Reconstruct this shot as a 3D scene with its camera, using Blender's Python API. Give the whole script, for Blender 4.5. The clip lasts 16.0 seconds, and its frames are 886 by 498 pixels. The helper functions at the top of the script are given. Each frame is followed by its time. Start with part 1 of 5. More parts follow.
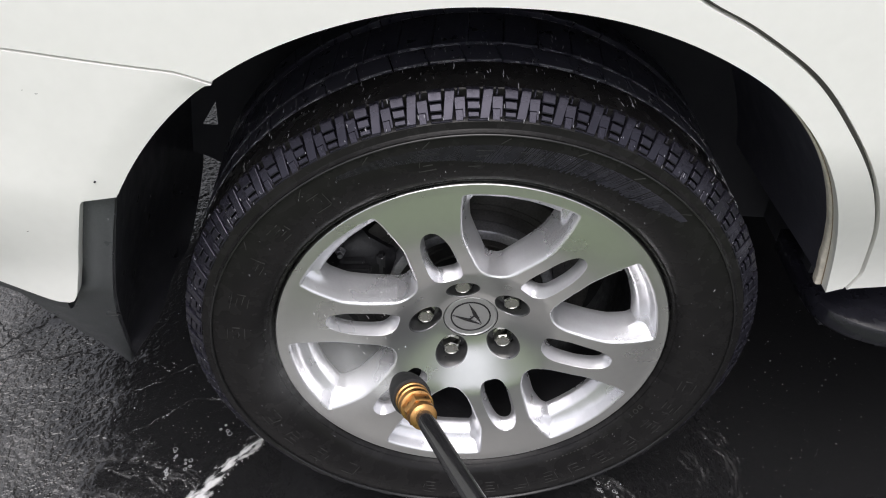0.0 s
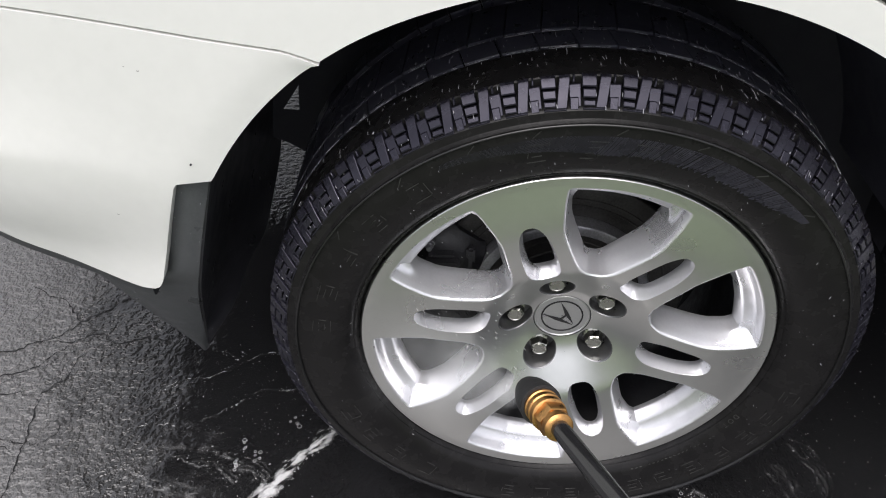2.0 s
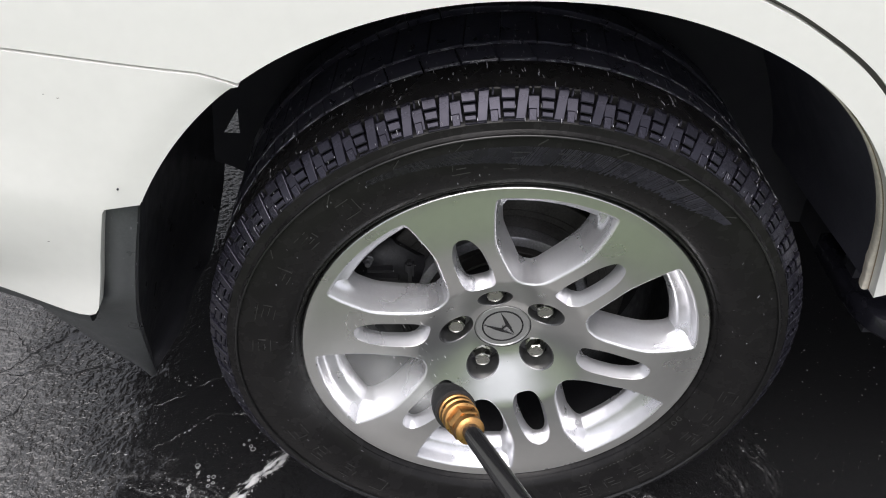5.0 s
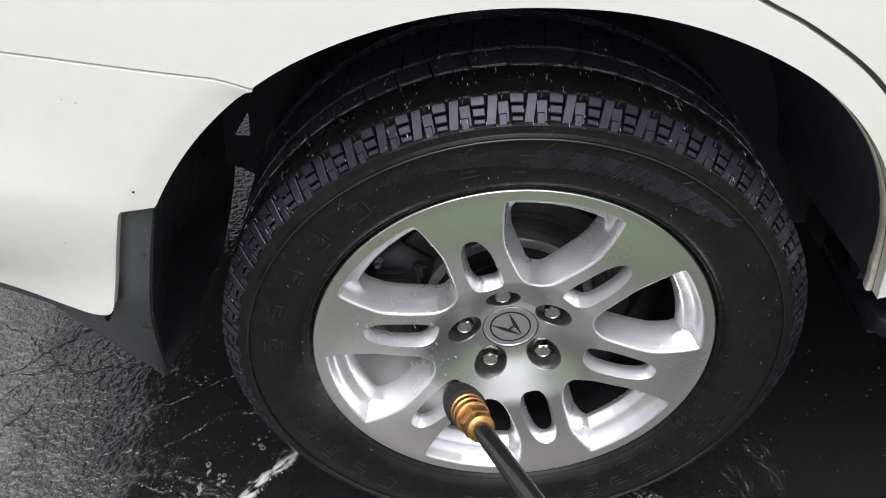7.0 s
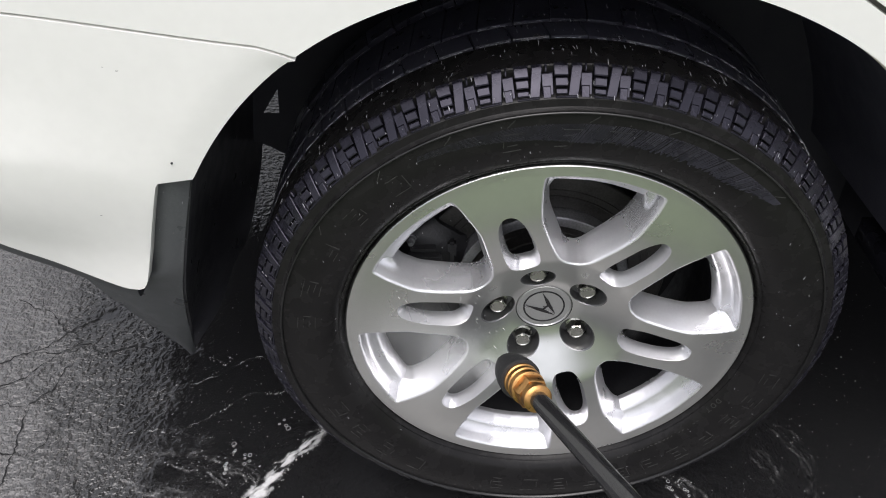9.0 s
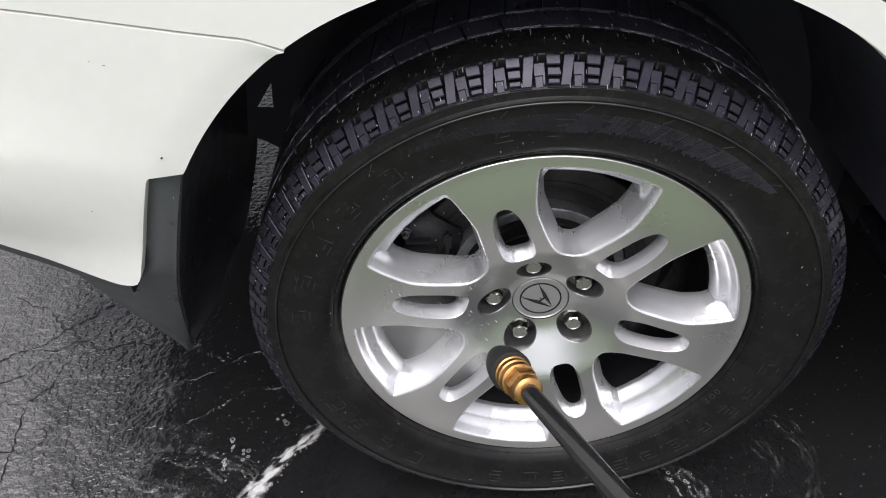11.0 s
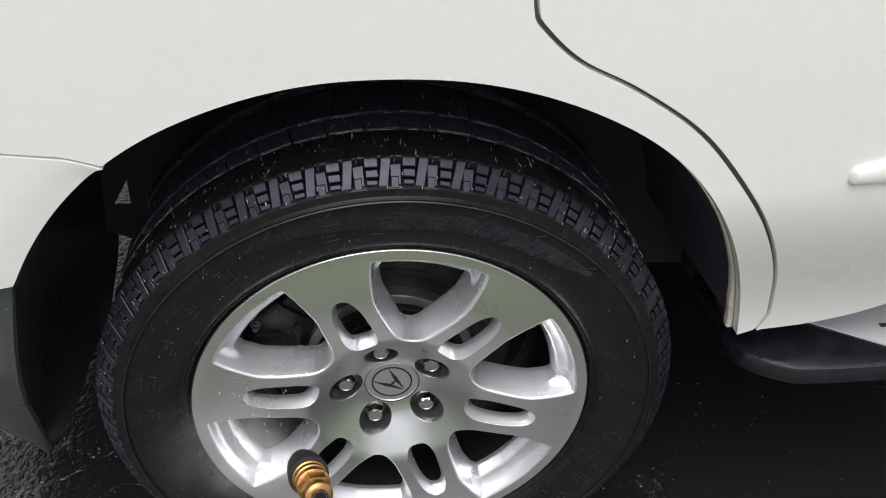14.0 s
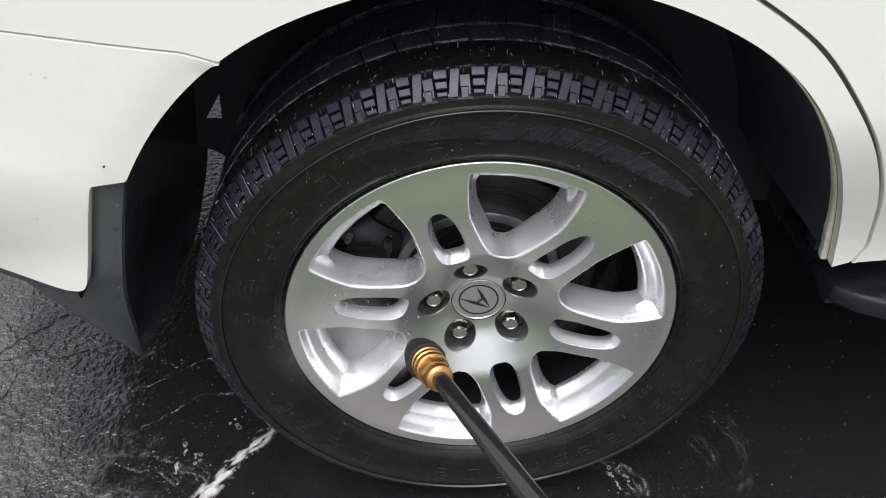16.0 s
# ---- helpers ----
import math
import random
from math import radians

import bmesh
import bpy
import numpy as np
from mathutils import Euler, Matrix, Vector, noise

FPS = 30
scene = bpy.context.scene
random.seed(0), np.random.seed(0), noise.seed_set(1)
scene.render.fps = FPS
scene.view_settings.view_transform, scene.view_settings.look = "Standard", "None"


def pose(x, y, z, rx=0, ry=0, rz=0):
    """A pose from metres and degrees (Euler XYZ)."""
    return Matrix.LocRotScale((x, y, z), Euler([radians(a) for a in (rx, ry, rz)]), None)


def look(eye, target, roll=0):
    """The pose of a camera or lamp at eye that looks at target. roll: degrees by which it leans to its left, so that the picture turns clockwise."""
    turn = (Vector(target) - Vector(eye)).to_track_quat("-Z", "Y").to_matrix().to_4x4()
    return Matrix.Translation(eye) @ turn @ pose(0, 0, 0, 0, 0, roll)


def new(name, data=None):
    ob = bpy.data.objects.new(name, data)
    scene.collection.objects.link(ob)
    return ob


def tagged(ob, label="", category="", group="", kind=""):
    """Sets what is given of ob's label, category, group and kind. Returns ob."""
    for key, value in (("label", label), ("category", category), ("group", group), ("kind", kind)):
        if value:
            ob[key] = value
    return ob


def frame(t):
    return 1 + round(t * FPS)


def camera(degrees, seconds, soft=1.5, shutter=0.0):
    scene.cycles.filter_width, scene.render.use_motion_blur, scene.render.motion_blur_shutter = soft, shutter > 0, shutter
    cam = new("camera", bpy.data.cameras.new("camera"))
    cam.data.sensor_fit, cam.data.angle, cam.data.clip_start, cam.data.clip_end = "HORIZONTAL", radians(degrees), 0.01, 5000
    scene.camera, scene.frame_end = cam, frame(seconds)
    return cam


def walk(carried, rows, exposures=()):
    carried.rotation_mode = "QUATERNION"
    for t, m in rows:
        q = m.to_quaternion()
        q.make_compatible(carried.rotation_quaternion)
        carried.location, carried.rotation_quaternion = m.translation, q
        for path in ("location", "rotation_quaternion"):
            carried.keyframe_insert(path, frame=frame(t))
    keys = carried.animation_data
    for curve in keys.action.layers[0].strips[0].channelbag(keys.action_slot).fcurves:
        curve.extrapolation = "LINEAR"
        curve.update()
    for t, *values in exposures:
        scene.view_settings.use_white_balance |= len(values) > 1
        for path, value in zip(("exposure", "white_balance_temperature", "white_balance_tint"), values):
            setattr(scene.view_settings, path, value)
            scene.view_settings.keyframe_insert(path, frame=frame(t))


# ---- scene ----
cam = camera(55.0, 16.0, soft=1.0)
PATH = [
    (0.0, -0.0669, -0.7514, 1.1489, -2.05, -40.30, 1.13),
    (0.2, -0.0801, -0.7537, 1.1393, -0.66, -39.80, 1.01),
    (0.5, -0.0999, -0.7425, 1.1370, 0.66, -40.16, 1.36),
    (0.7, -0.1063, -0.7357, 1.1314, 1.26, -40.02, 1.11),
    (1.0, -0.1280, -0.7263, 1.1280, 0.86, -40.26, 1.50),
    (1.5, -0.1471, -0.7137, 1.1143, 1.03, -40.76, 0.94),
    (2.0, -0.1340, -0.7158, 1.1194, 1.30, -40.80, 0.66),
    (2.5, -0.1125, -0.7248, 1.1325, 0.53, -40.11, 0.73),
    (3.0, -0.0859, -0.7326, 1.1377, -0.12, -39.53, 0.70),
    (5.5, -0.0899, -0.7251, 1.1195, -0.88, -39.44, -0.28),
    (6.0, -0.1004, -0.7190, 1.1252, -0.58, -39.52, -0.49),
    (6.5, -0.0899, -0.7316, 1.1305, -0.57, -39.56, -0.52),
    (7.0, -0.0927, -0.7387, 1.1316, -0.46, -39.42, -0.44),
    (7.5, -0.0954, -0.7414, 1.1308, -0.54, -39.49, -0.42),
    (8.0, -0.1067, -0.7447, 1.1216, -0.52, -39.59, -0.39),
    (8.5, -0.1213, -0.7462, 1.1135, 0.04, -39.99, -0.35),
    (9.0, -0.1265, -0.7409, 1.1118, 0.17, -39.99, -0.34),
    (11.5, -0.1141, -0.7364, 1.1057, 0.66, -40.64, -1.45),
    (12.0, -0.1109, -0.7385, 1.1089, 0.88, -40.82, -1.69),
    (12.5, -0.1004, -0.7455, 1.1135, 1.00, -40.81, -1.77),
    (13.0, -0.0861, -0.7506, 1.1376, 0.14, -39.86, -1.15),
    (13.2, -0.0715, -0.7592, 1.1481, -1.64, -37.69, -0.60),
    (13.5, -0.0461, -0.7505, 1.1631, -3.38, -36.81, 0.04),
    (13.7, -0.0317, -0.7477, 1.1679, -4.73, -36.77, 0.39),
    (14.0, -0.0194, -0.7501, 1.1600, -6.18, -36.52, 0.18),
    (14.2, -0.0156, -0.7510, 1.1596, -6.84, -37.01, 0.37),
    (14.5, -0.0172, -0.7565, 1.1405, -6.50, -36.91, 0.07),
    (14.7, -0.0366, -0.7540, 1.1431, -5.95, -38.31, 0.25),
    (15.0, -0.0551, -0.7608, 1.1212, -3.41, -39.32, -0.20),
    (15.5, -0.0805, -0.7632, 1.1200, -2.18, -39.94, -0.05),
    (16.0, -0.0773, -0.7760, 1.1261, -2.11, -39.67, -0.11),
]
walk(cam, [(t, pose(x, y, z, 0, 0, yaw) @ pose(0, 0, 0, 90 + pitch) @ pose(0, 0, 0, 0, 0, roll)) for t, x, y, z, yaw, pitch, roll in PATH],
     exposures=[(0.0, 0.62, 6480, 14), (12.6, 0.64, 6480, 14), (13.6, 0.48, 6480, 13), (14.0, 0.44, 6480, 13), (14.5, 0.42, 6480, 13), (15.0, 0.62, 6480, 14), (16.0, 0.64, 6480, 14)])

# ---- light: a bright overcast sky ----
world = bpy.data.worlds.new("overcast")
scene.world = world
world.use_nodes = True
wn = world.node_tree
sky = wn.nodes.new("ShaderNodeTexSky")
sky.sky_type, sky.sun_disc = "NISHITA", False
sky.sun_elevation, sky.sun_rotation = radians(68), radians(190)
sky.air_density, sky.dust_density = 1.0, 3.0
soft_sky = wn.nodes.new("ShaderNodeHueSaturation")
soft_sky.inputs["Saturation"].default_value = 0.22
wn.links.new(sky.outputs[0], soft_sky.inputs["Color"])
wn.links.new(soft_sky.outputs[0], wn.nodes["Background"].inputs[0])
wn.nodes["Background"].inputs[1].default_value = 0.15
sun = new("sun", bpy.data.lights.new("sun", "SUN"))
sun.data.energy, sun.data.angle, sun.data.color = 1.2, radians(60), (1.0, 0.98, 0.95)
sun.matrix_world = look((-0.4, -2.3, 5.0), (0, 0, 0))

HUB = 0.355          # height of the wheel's axle


# ---- materials ----
def material(name, colour, rough, metal=0.0, spread=0.15, scale=30.0, fine=400.0, bump=0.0, bump_scale=200.0, coat=0.0,
             rough_spread=0.1, tint=None):
    """A surface whose colour and gloss vary at two scales, with a fine relief."""
    m = bpy.data.materials.new(name)
    m.use_nodes = True
    nt = m.node_tree
    bs = nt.nodes["Principled BSDF"]
    co = nt.nodes.new("ShaderNodeTexCoord")

    def grain(size, detail=4.0):
        n = nt.nodes.new("ShaderNodeTexNoise")
        n.inputs["Scale"].default_value, n.inputs["Detail"].default_value = size, detail
        nt.links.new(co.outputs["Object"], n.inputs["Vector"])
        return n
    a, b = grain(scale), grain(fine, 2.0)
    add = nt.nodes.new("ShaderNodeMath")
    add.operation = "ADD"
    nt.links.new(a.outputs[0], add.inputs[0])
    nt.links.new(b.outputs[0], add.inputs[1])
    ramp = nt.nodes.new("ShaderNodeMapRange")
    ramp.inputs[1].default_value, ramp.inputs[2].default_value = 0.6, 1.4
    nt.links.new(add.outputs[0], ramp.inputs[0])
    mix = nt.nodes.new("ShaderNodeMix")
    mix.data_type = "RGBA"
    dark = [c * (1 - spread) for c in colour] if tint is None else tint
    mix.inputs[6].default_value = (*dark, 1)
    mix.inputs[7].default_value = (*[min(1, c * (1 + spread)) for c in colour], 1)
    nt.links.new(ramp.outputs[0], mix.inputs[0])
    nt.links.new(mix.outputs[2], bs.inputs["Base Color"])
    rr = nt.nodes.new("ShaderNodeMapRange")
    rr.inputs[1].default_value, rr.inputs[2].default_value = 0.3, 0.7
    rr.inputs[3].default_value, rr.inputs[4].default_value = max(0.02, rough - rough_spread), min(1, rough + rough_spread)
    nt.links.new(a.outputs[0], rr.inputs[0])
    nt.links.new(rr.outputs[0], bs.inputs["Roughness"])
    bs.inputs["Metallic"].default_value = metal
    bs.inputs["Coat Weight"].default_value = coat
    bs.inputs["Coat Roughness"].default_value = 0.05
    if bump:
        g = grain(bump_scale, 3.0)
        bp = nt.nodes.new("ShaderNodeBump")
        bp.inputs["Strength"].default_value, bp.inputs["Distance"].default_value = 1.0, bump
        nt.links.new(g.outputs[0], bp.inputs["Height"])
        nt.links.new(bp.outputs[0], bs.inputs["Normal"])
    return m


paint = material("white_paint", (0.785, 0.783, 0.752), 0.32, spread=0.025, scale=3, fine=60, coat=0.6, rough_spread=0.05)
plastic = material("black_trim_plastic", (0.072, 0.076, 0.080), 0.36, spread=0.2, bump=0.0002, bump_scale=900)
gloss_black = material("gloss_black_trim", (0.010, 0.010, 0.014), 0.28, spread=0.3, bump=0.0001, bump_scale=500)
flap_black = material("flap_black", (0.034, 0.034, 0.040), 0.36, spread=0.3, bump=0.0003, bump_scale=300)
liner_black = material("liner_black", (0.064, 0.064, 0.084), 0.55, spread=0.3, bump=0.0003, bump_scale=300)
seal_tan = material("seam_sealer", (0.27, 0.21, 0.145), 0.6, spread=0.35, scale=30)
flange_cream = material("dirty_flange", (0.66, 0.61, 0.53), 0.5, spread=0.22, scale=26, fine=150)
rubber = material("wet_rubber", (0.0112, 0.0107, 0.0109), 0.26, spread=0.35, scale=45, fine=500, bump=0.00012, bump_scale=700, rough_spread=0.08)
# lighter colour stands in for light caught on the raised edges
letter_rubber = material("raised_rubber", (0.030, 0.030, 0.029), 0.34, spread=0.7, scale=60)
hatch_rubber = material("hatched_rubber", (0.034, 0.034, 0.043), 0.30, spread=0.4, scale=40)
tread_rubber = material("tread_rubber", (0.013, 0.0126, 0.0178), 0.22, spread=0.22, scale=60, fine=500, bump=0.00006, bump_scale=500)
# same rubber; paler colour adds light to the crown's shade under the arch
crown_rubber = material("crown_rubber", (0.034, 0.034, 0.046), 0.34, spread=0.3, scale=60, fine=500)
alloy = material("machined_alloy", (0.69, 0.695, 0.68), 0.29, 1.0, spread=0.025, scale=14, fine=90, rough_spread=0.025)
alloy_wall = material("painted_alloy", (0.70, 0.70, 0.72), 0.30, 0.74, spread=0.04, scale=18, fine=300, rough_spread=0.05, bump=0.00004, bump_scale=160)
shaded_pocket_metal = material("shaded_pocket_metal", (0.22, 0.22, 0.225), 0.36, 0.9, spread=0.1, scale=60)
chrome = material("chrome", (0.47, 0.47, 0.43), 0.28, 1.0, spread=0.06, scale=90)
# disc and hub face are darker than the hub's edge
dark_iron = material("disc_iron", (0.050, 0.048, 0.047), 0.45, 0.6, spread=0.4, scale=50)
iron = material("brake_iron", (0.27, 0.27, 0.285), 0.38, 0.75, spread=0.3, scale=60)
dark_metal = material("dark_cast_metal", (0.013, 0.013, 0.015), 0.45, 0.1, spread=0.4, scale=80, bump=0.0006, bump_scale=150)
cast_grey = material("cast_grey", (0.034, 0.034, 0.037), 0.42, 0.3, spread=0.4, scale=80, bump=0.0005, bump_scale=150)
brass = material("brass", (0.50, 0.27, 0.10), 0.34, 1.0, spread=0.3, scale=120)
lance_black = material("lance_black", (0.028, 0.028, 0.030), 0.14, 0.4, spread=0.3, scale=60, coat=0.3)
nozzle_black = material("nozzle_rubber", (0.012, 0.012, 0.013), 0.55, spread=0.3, scale=150, bump=0.0003, bump_scale=600)
steel_plate = material("step_plate_metal", (0.76, 0.77, 0.78), 0.38, 0.35, spread=0.06, scale=20)
primer_grey = material("primer_grey", (0.13, 0.125, 0.115), 0.6, spread=0.1)
logo_black = material("emblem_black", (0.015, 0.015, 0.016), 0.3)
cap_grey = material("emblem_grey", (0.50, 0.50, 0.50), 0.34, 0.8, spread=0.06)
hole_black = material("shadow_gap", (0.030, 0.030, 0.037), 0.8)
rubber.node_tree.nodes["Principled BSDF"].inputs["Specular IOR Level"].default_value = 0.18
# bluish base and specular tint carry the sky's colour on the lugs
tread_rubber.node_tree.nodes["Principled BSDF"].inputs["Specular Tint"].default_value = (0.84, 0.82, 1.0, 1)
tread_rubber.node_tree.nodes["Principled BSDF"].inputs["Specular IOR Level"].default_value = 0.42
rib_rubber = material("rib_rubber", (0.008, 0.008, 0.008), 0.20, spread=0.4, scale=50)
# white colour stands in for sky glints on drops and runs
glint_white = material("white_glint_water", (0.46, 0.46, 0.49), 0.10, spread=0.2)
glint_white.node_tree.nodes["Principled BSDF"].inputs["Alpha"].default_value = 0.65
grime = material("crack_dirt", (0.004, 0.004, 0.0045), 0.85, spread=0.4)


def asphalt_material():
    m = bpy.data.materials.new("wet_asphalt")
    m.use_nodes = True
    nt = m.node_tree
    bs = nt.nodes["Principled BSDF"]
    co = nt.nodes.new("ShaderNodeTexCoord")

    def noise_node(size, detail, rough=0.6):
        n = nt.nodes.new("ShaderNodeTexNoise")
        n.inputs["Scale"].default_value, n.inputs["Detail"].default_value, n.inputs["Roughness"].default_value = size, detail, rough
        nt.links.new(co.outputs["Object"], n.inputs["Vector"])
        return n

    def remap(src, a, b, c, d):
        r = nt.nodes.new("ShaderNodeMapRange")
        for i, v in enumerate((a, b, c, d)):
            r.inputs[i + 1].default_value = v
        nt.links.new(src, r.inputs[0])
        return r.outputs[0]

    def calc(op, a, b):
        n = nt.nodes.new("ShaderNodeMath")
        n.operation = op
        for i, v in enumerate((a, b)):
            if isinstance(v, (int, float)):
                n.inputs[i].default_value = v
            else:
                nt.links.new(v, n.inputs[i])
        return n.outputs[0]

    def blend(fac, a, b):
        n = nt.nodes.new("ShaderNodeMix")
        n.data_type = "RGBA"
        for i, v in ((0, fac), (6, a), (7, b)):
            if isinstance(v, tuple):
                n.inputs[i].default_value = (*v, 1)
            else:
                nt.links.new(v, n.inputs[i])
        return n.outputs[2]
    patch, stone, rim_noise = noise_node(3.2, 5.0), noise_node(110.0, 4.0), noise_node(11.0, 5.0)
    blot = noise_node(26.0, 6.0, 0.7)
    xyz = nt.nodes.new("ShaderNodeSeparateXYZ")
    nt.links.new(co.outputs["Object"], xyz.inputs[0])
    across = calc("ADD", xyz.outputs[0], calc("MULTIPLY", xyz.outputs[1], 0.30))
    across = calc("ADD", across, calc("MULTIPLY", calc("SUBTRACT", rim_noise.outputs[0], 0.5), 0.45))
    ragged = calc("ADD", xyz.outputs[0], calc("MULTIPLY", calc("SUBTRACT", patch.outputs[0], 0.5), 0.5))
    # wet film; near-black also carries the shade under the car and its reflection
    wet = calc("MULTIPLY", remap(across, -0.67, -0.50, 0, 1), calc("MAXIMUM", remap(xyz.outputs[1], 0.60, 0.95, 1, 0), remap(ragged, -0.30, -0.08, 0, 1)))
    # paler left side: sky sheen put into the colour
    pale_side = remap(across, -0.79, -0.65, 1, 0)
    vor = nt.nodes.new("ShaderNodeTexVoronoi")
    vor.inputs["Scale"].default_value = 210.0
    nt.links.new(co.outputs["Object"], vor.inputs["Vector"])
    grit = remap(stone.outputs[0], 0.3, 0.75, 0, 1)
    worn = remap(blot.outputs[0], 0.35, 0.7, 0, 1)
    damp = blend(grit, (0.021, 0.021, 0.021), (0.058, 0.056, 0.054))
    pale = blend(worn, blend(grit, (0.080, 0.079, 0.078), (0.118, 0.116, 0.113)), blend(grit, (0.104, 0.103, 0.101), (0.150, 0.148, 0.144)))
    film = blend(grit, (0.009, 0.009, 0.0095), (0.019, 0.019, 0.0195))
    nt.links.new(blend(wet, blend(pale_side, damp, pale), film), bs.inputs["Base Color"])
    gloss = remap(patch.outputs[0], 0.35, 0.65, 0.17, 0.28)
    gloss = calc("ADD", gloss, calc("MULTIPLY", pale_side, 0.14))
    nt.links.new(calc("SUBTRACT", gloss, calc("MULTIPLY", wet, 0.13)), bs.inputs["Roughness"])
    bs.inputs["Specular IOR Level"].default_value = 0.8
    bs.inputs["IOR"].default_value = 1.5
    b1, b2 = nt.nodes.new("ShaderNodeBump"), nt.nodes.new("ShaderNodeBump")
    b1.inputs["Distance"].default_value, b2.inputs["Distance"].default_value = 0.0030, 0.0115
    calm = calc("SUBTRACT", 1.0, calc("MULTIPLY", wet, 0.90))
    nt.links.new(calc("MULTIPLY", calm, 0.60), b1.inputs["Strength"])
    nt.links.new(calc("MULTIPLY", calc("SUBTRACT", calm, calc("MULTIPLY", pale_side, 0.22)), 1.0), b2.inputs["Strength"])
    nt.links.new(vor.outputs["Distance"], b1.inputs["Height"])
    mid = noise_node(88.0, 2.0, 0.45)
    nt.links.new(mid.outputs[0], b2.inputs["Height"])
    nt.links.new(b1.outputs[0], b2.inputs["Normal"])
    nt.links.new(b2.outputs[0], bs.inputs["Normal"])
    return m


asphalt = asphalt_material()
lawn_green = material("lawn_green", (0.120, 0.152, 0.092), 0.8, spread=0.4, scale=4, fine=80)
leaf_green = material("hedge_green", (0.07, 0.10, 0.045), 0.75, spread=0.5, scale=2, fine=20)
foam_white = material("foam", (0.62, 0.62, 0.615), 0.5, spread=0.1, scale=60, bump=0.001, bump_scale=250)
foam_film = foam_white.copy()
foam_film.name = "foam_film"
_nt = foam_film.node_tree
_co, _thin, _map = _nt.nodes.new("ShaderNodeTexCoord"), _nt.nodes.new("ShaderNodeTexNoise"), _nt.nodes.new("ShaderNodeMapRange")
_thin.inputs["Scale"].default_value, _thin.inputs["Detail"].default_value = 75.0, 8.0
for _k, _v in enumerate((0.36, 0.62, -0.12, 1.0)):
    _map.inputs[_k + 1].default_value = _v
_body, _sum = _nt.nodes.new("ShaderNodeAttribute"), _nt.nodes.new("ShaderNodeMath")
_body.attribute_name, _sum.operation, _sum.use_clamp = "thick", "MULTIPLY", True
# the suds are drawn out along the run of the water
_flow = _nt.nodes.new("ShaderNodeMapping")
_flow.vector_type = "TEXTURE"
_flow.inputs["Rotation"].default_value, _flow.inputs["Scale"].default_value = (0, 0, radians(48)), (1.9, 0.8, 1.0)
_nt.links.new(_co.outputs["Object"], _flow.inputs["Vector"])
_nt.links.new(_flow.outputs[0], _thin.inputs["Vector"])
_nt.links.new(_thin.outputs[0], _map.inputs[0])
_nt.links.new(_map.outputs[0], _sum.inputs[0])
_nt.links.new(_body.outputs["Fac"], _sum.inputs[1])
_nt.links.new(_sum.outputs[0], _nt.nodes["Principled BSDF"].inputs["Alpha"])
water = bpy.data.materials.new("water")
water.use_nodes = True
wb = water.node_tree.nodes["Principled BSDF"]
wb.inputs["Base Color"].default_value = (0.95, 0.96, 0.97, 1)
wb.inputs["Roughness"].default_value, wb.inputs["IOR"].default_value, wb.inputs["Transmission Weight"].default_value = 0.04, 1.33, 1.0


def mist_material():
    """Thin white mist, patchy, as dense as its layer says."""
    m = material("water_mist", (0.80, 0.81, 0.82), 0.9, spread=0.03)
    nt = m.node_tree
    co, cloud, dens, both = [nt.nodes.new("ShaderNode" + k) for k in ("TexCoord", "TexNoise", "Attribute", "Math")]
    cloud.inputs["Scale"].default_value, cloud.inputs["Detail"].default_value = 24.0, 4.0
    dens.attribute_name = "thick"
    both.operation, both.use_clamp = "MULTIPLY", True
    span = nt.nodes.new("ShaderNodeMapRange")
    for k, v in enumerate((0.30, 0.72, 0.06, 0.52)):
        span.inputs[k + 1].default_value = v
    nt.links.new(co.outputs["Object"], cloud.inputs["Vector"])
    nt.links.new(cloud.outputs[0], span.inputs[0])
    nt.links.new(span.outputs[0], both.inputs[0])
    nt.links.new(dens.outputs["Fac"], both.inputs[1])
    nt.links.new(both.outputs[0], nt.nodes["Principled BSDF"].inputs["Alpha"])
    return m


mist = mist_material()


# ---- mesh helpers ----
def mesh_object(name, verts, faces, mat, parent=None, label="", smooth=40):
    me = bpy.data.meshes.new(name)
    me.from_pydata([tuple(map(float, v)) for v in verts], [], [tuple(map(int, f)) for f in faces])
    me.materials.append(mat)
    me.update()
    if smooth:
        me.shade_smooth()
        me.set_sharp_from_angle(angle=radians(smooth))
    ob = new(name, me)
    ob.parent = parent
    if label:
        tagged(ob, label)
    return ob


def part(name, bm, mat, parent=None, label="", smooth=40):
    bmesh.ops.recalc_face_normals(bm, faces=bm.faces)
    me = bpy.data.meshes.new(name)
    bm.to_mesh(me)
    bm.free()
    me.materials.append(mat)
    if smooth:
        me.shade_smooth()
        me.set_sharp_from_angle(angle=radians(smooth))
    ob = new(name, me)
    ob.parent = parent
    if label:
        tagged(ob, label)
    return ob


def box(bm, lo, hi, m=None, bevel=0.0):
    made = bmesh.ops.create_cube(bm, size=1.0)["verts"]
    for v in made:
        v.co = Vector([lo[i] + (v.co[i] + 0.5) * (hi[i] - lo[i]) for i in range(3)])
    if bevel:
        edges = list({e for v in made for e in v.link_edges})
        made = list({v for f in bmesh.ops.bevel(bm, geom=edges, offset=bevel, segments=2, affect="EDGES")["faces"] for v in f.verts} | {v for v in made if v.is_valid})
    if m is not None:
        bmesh.ops.transform(bm, matrix=m, verts=made)
    return made


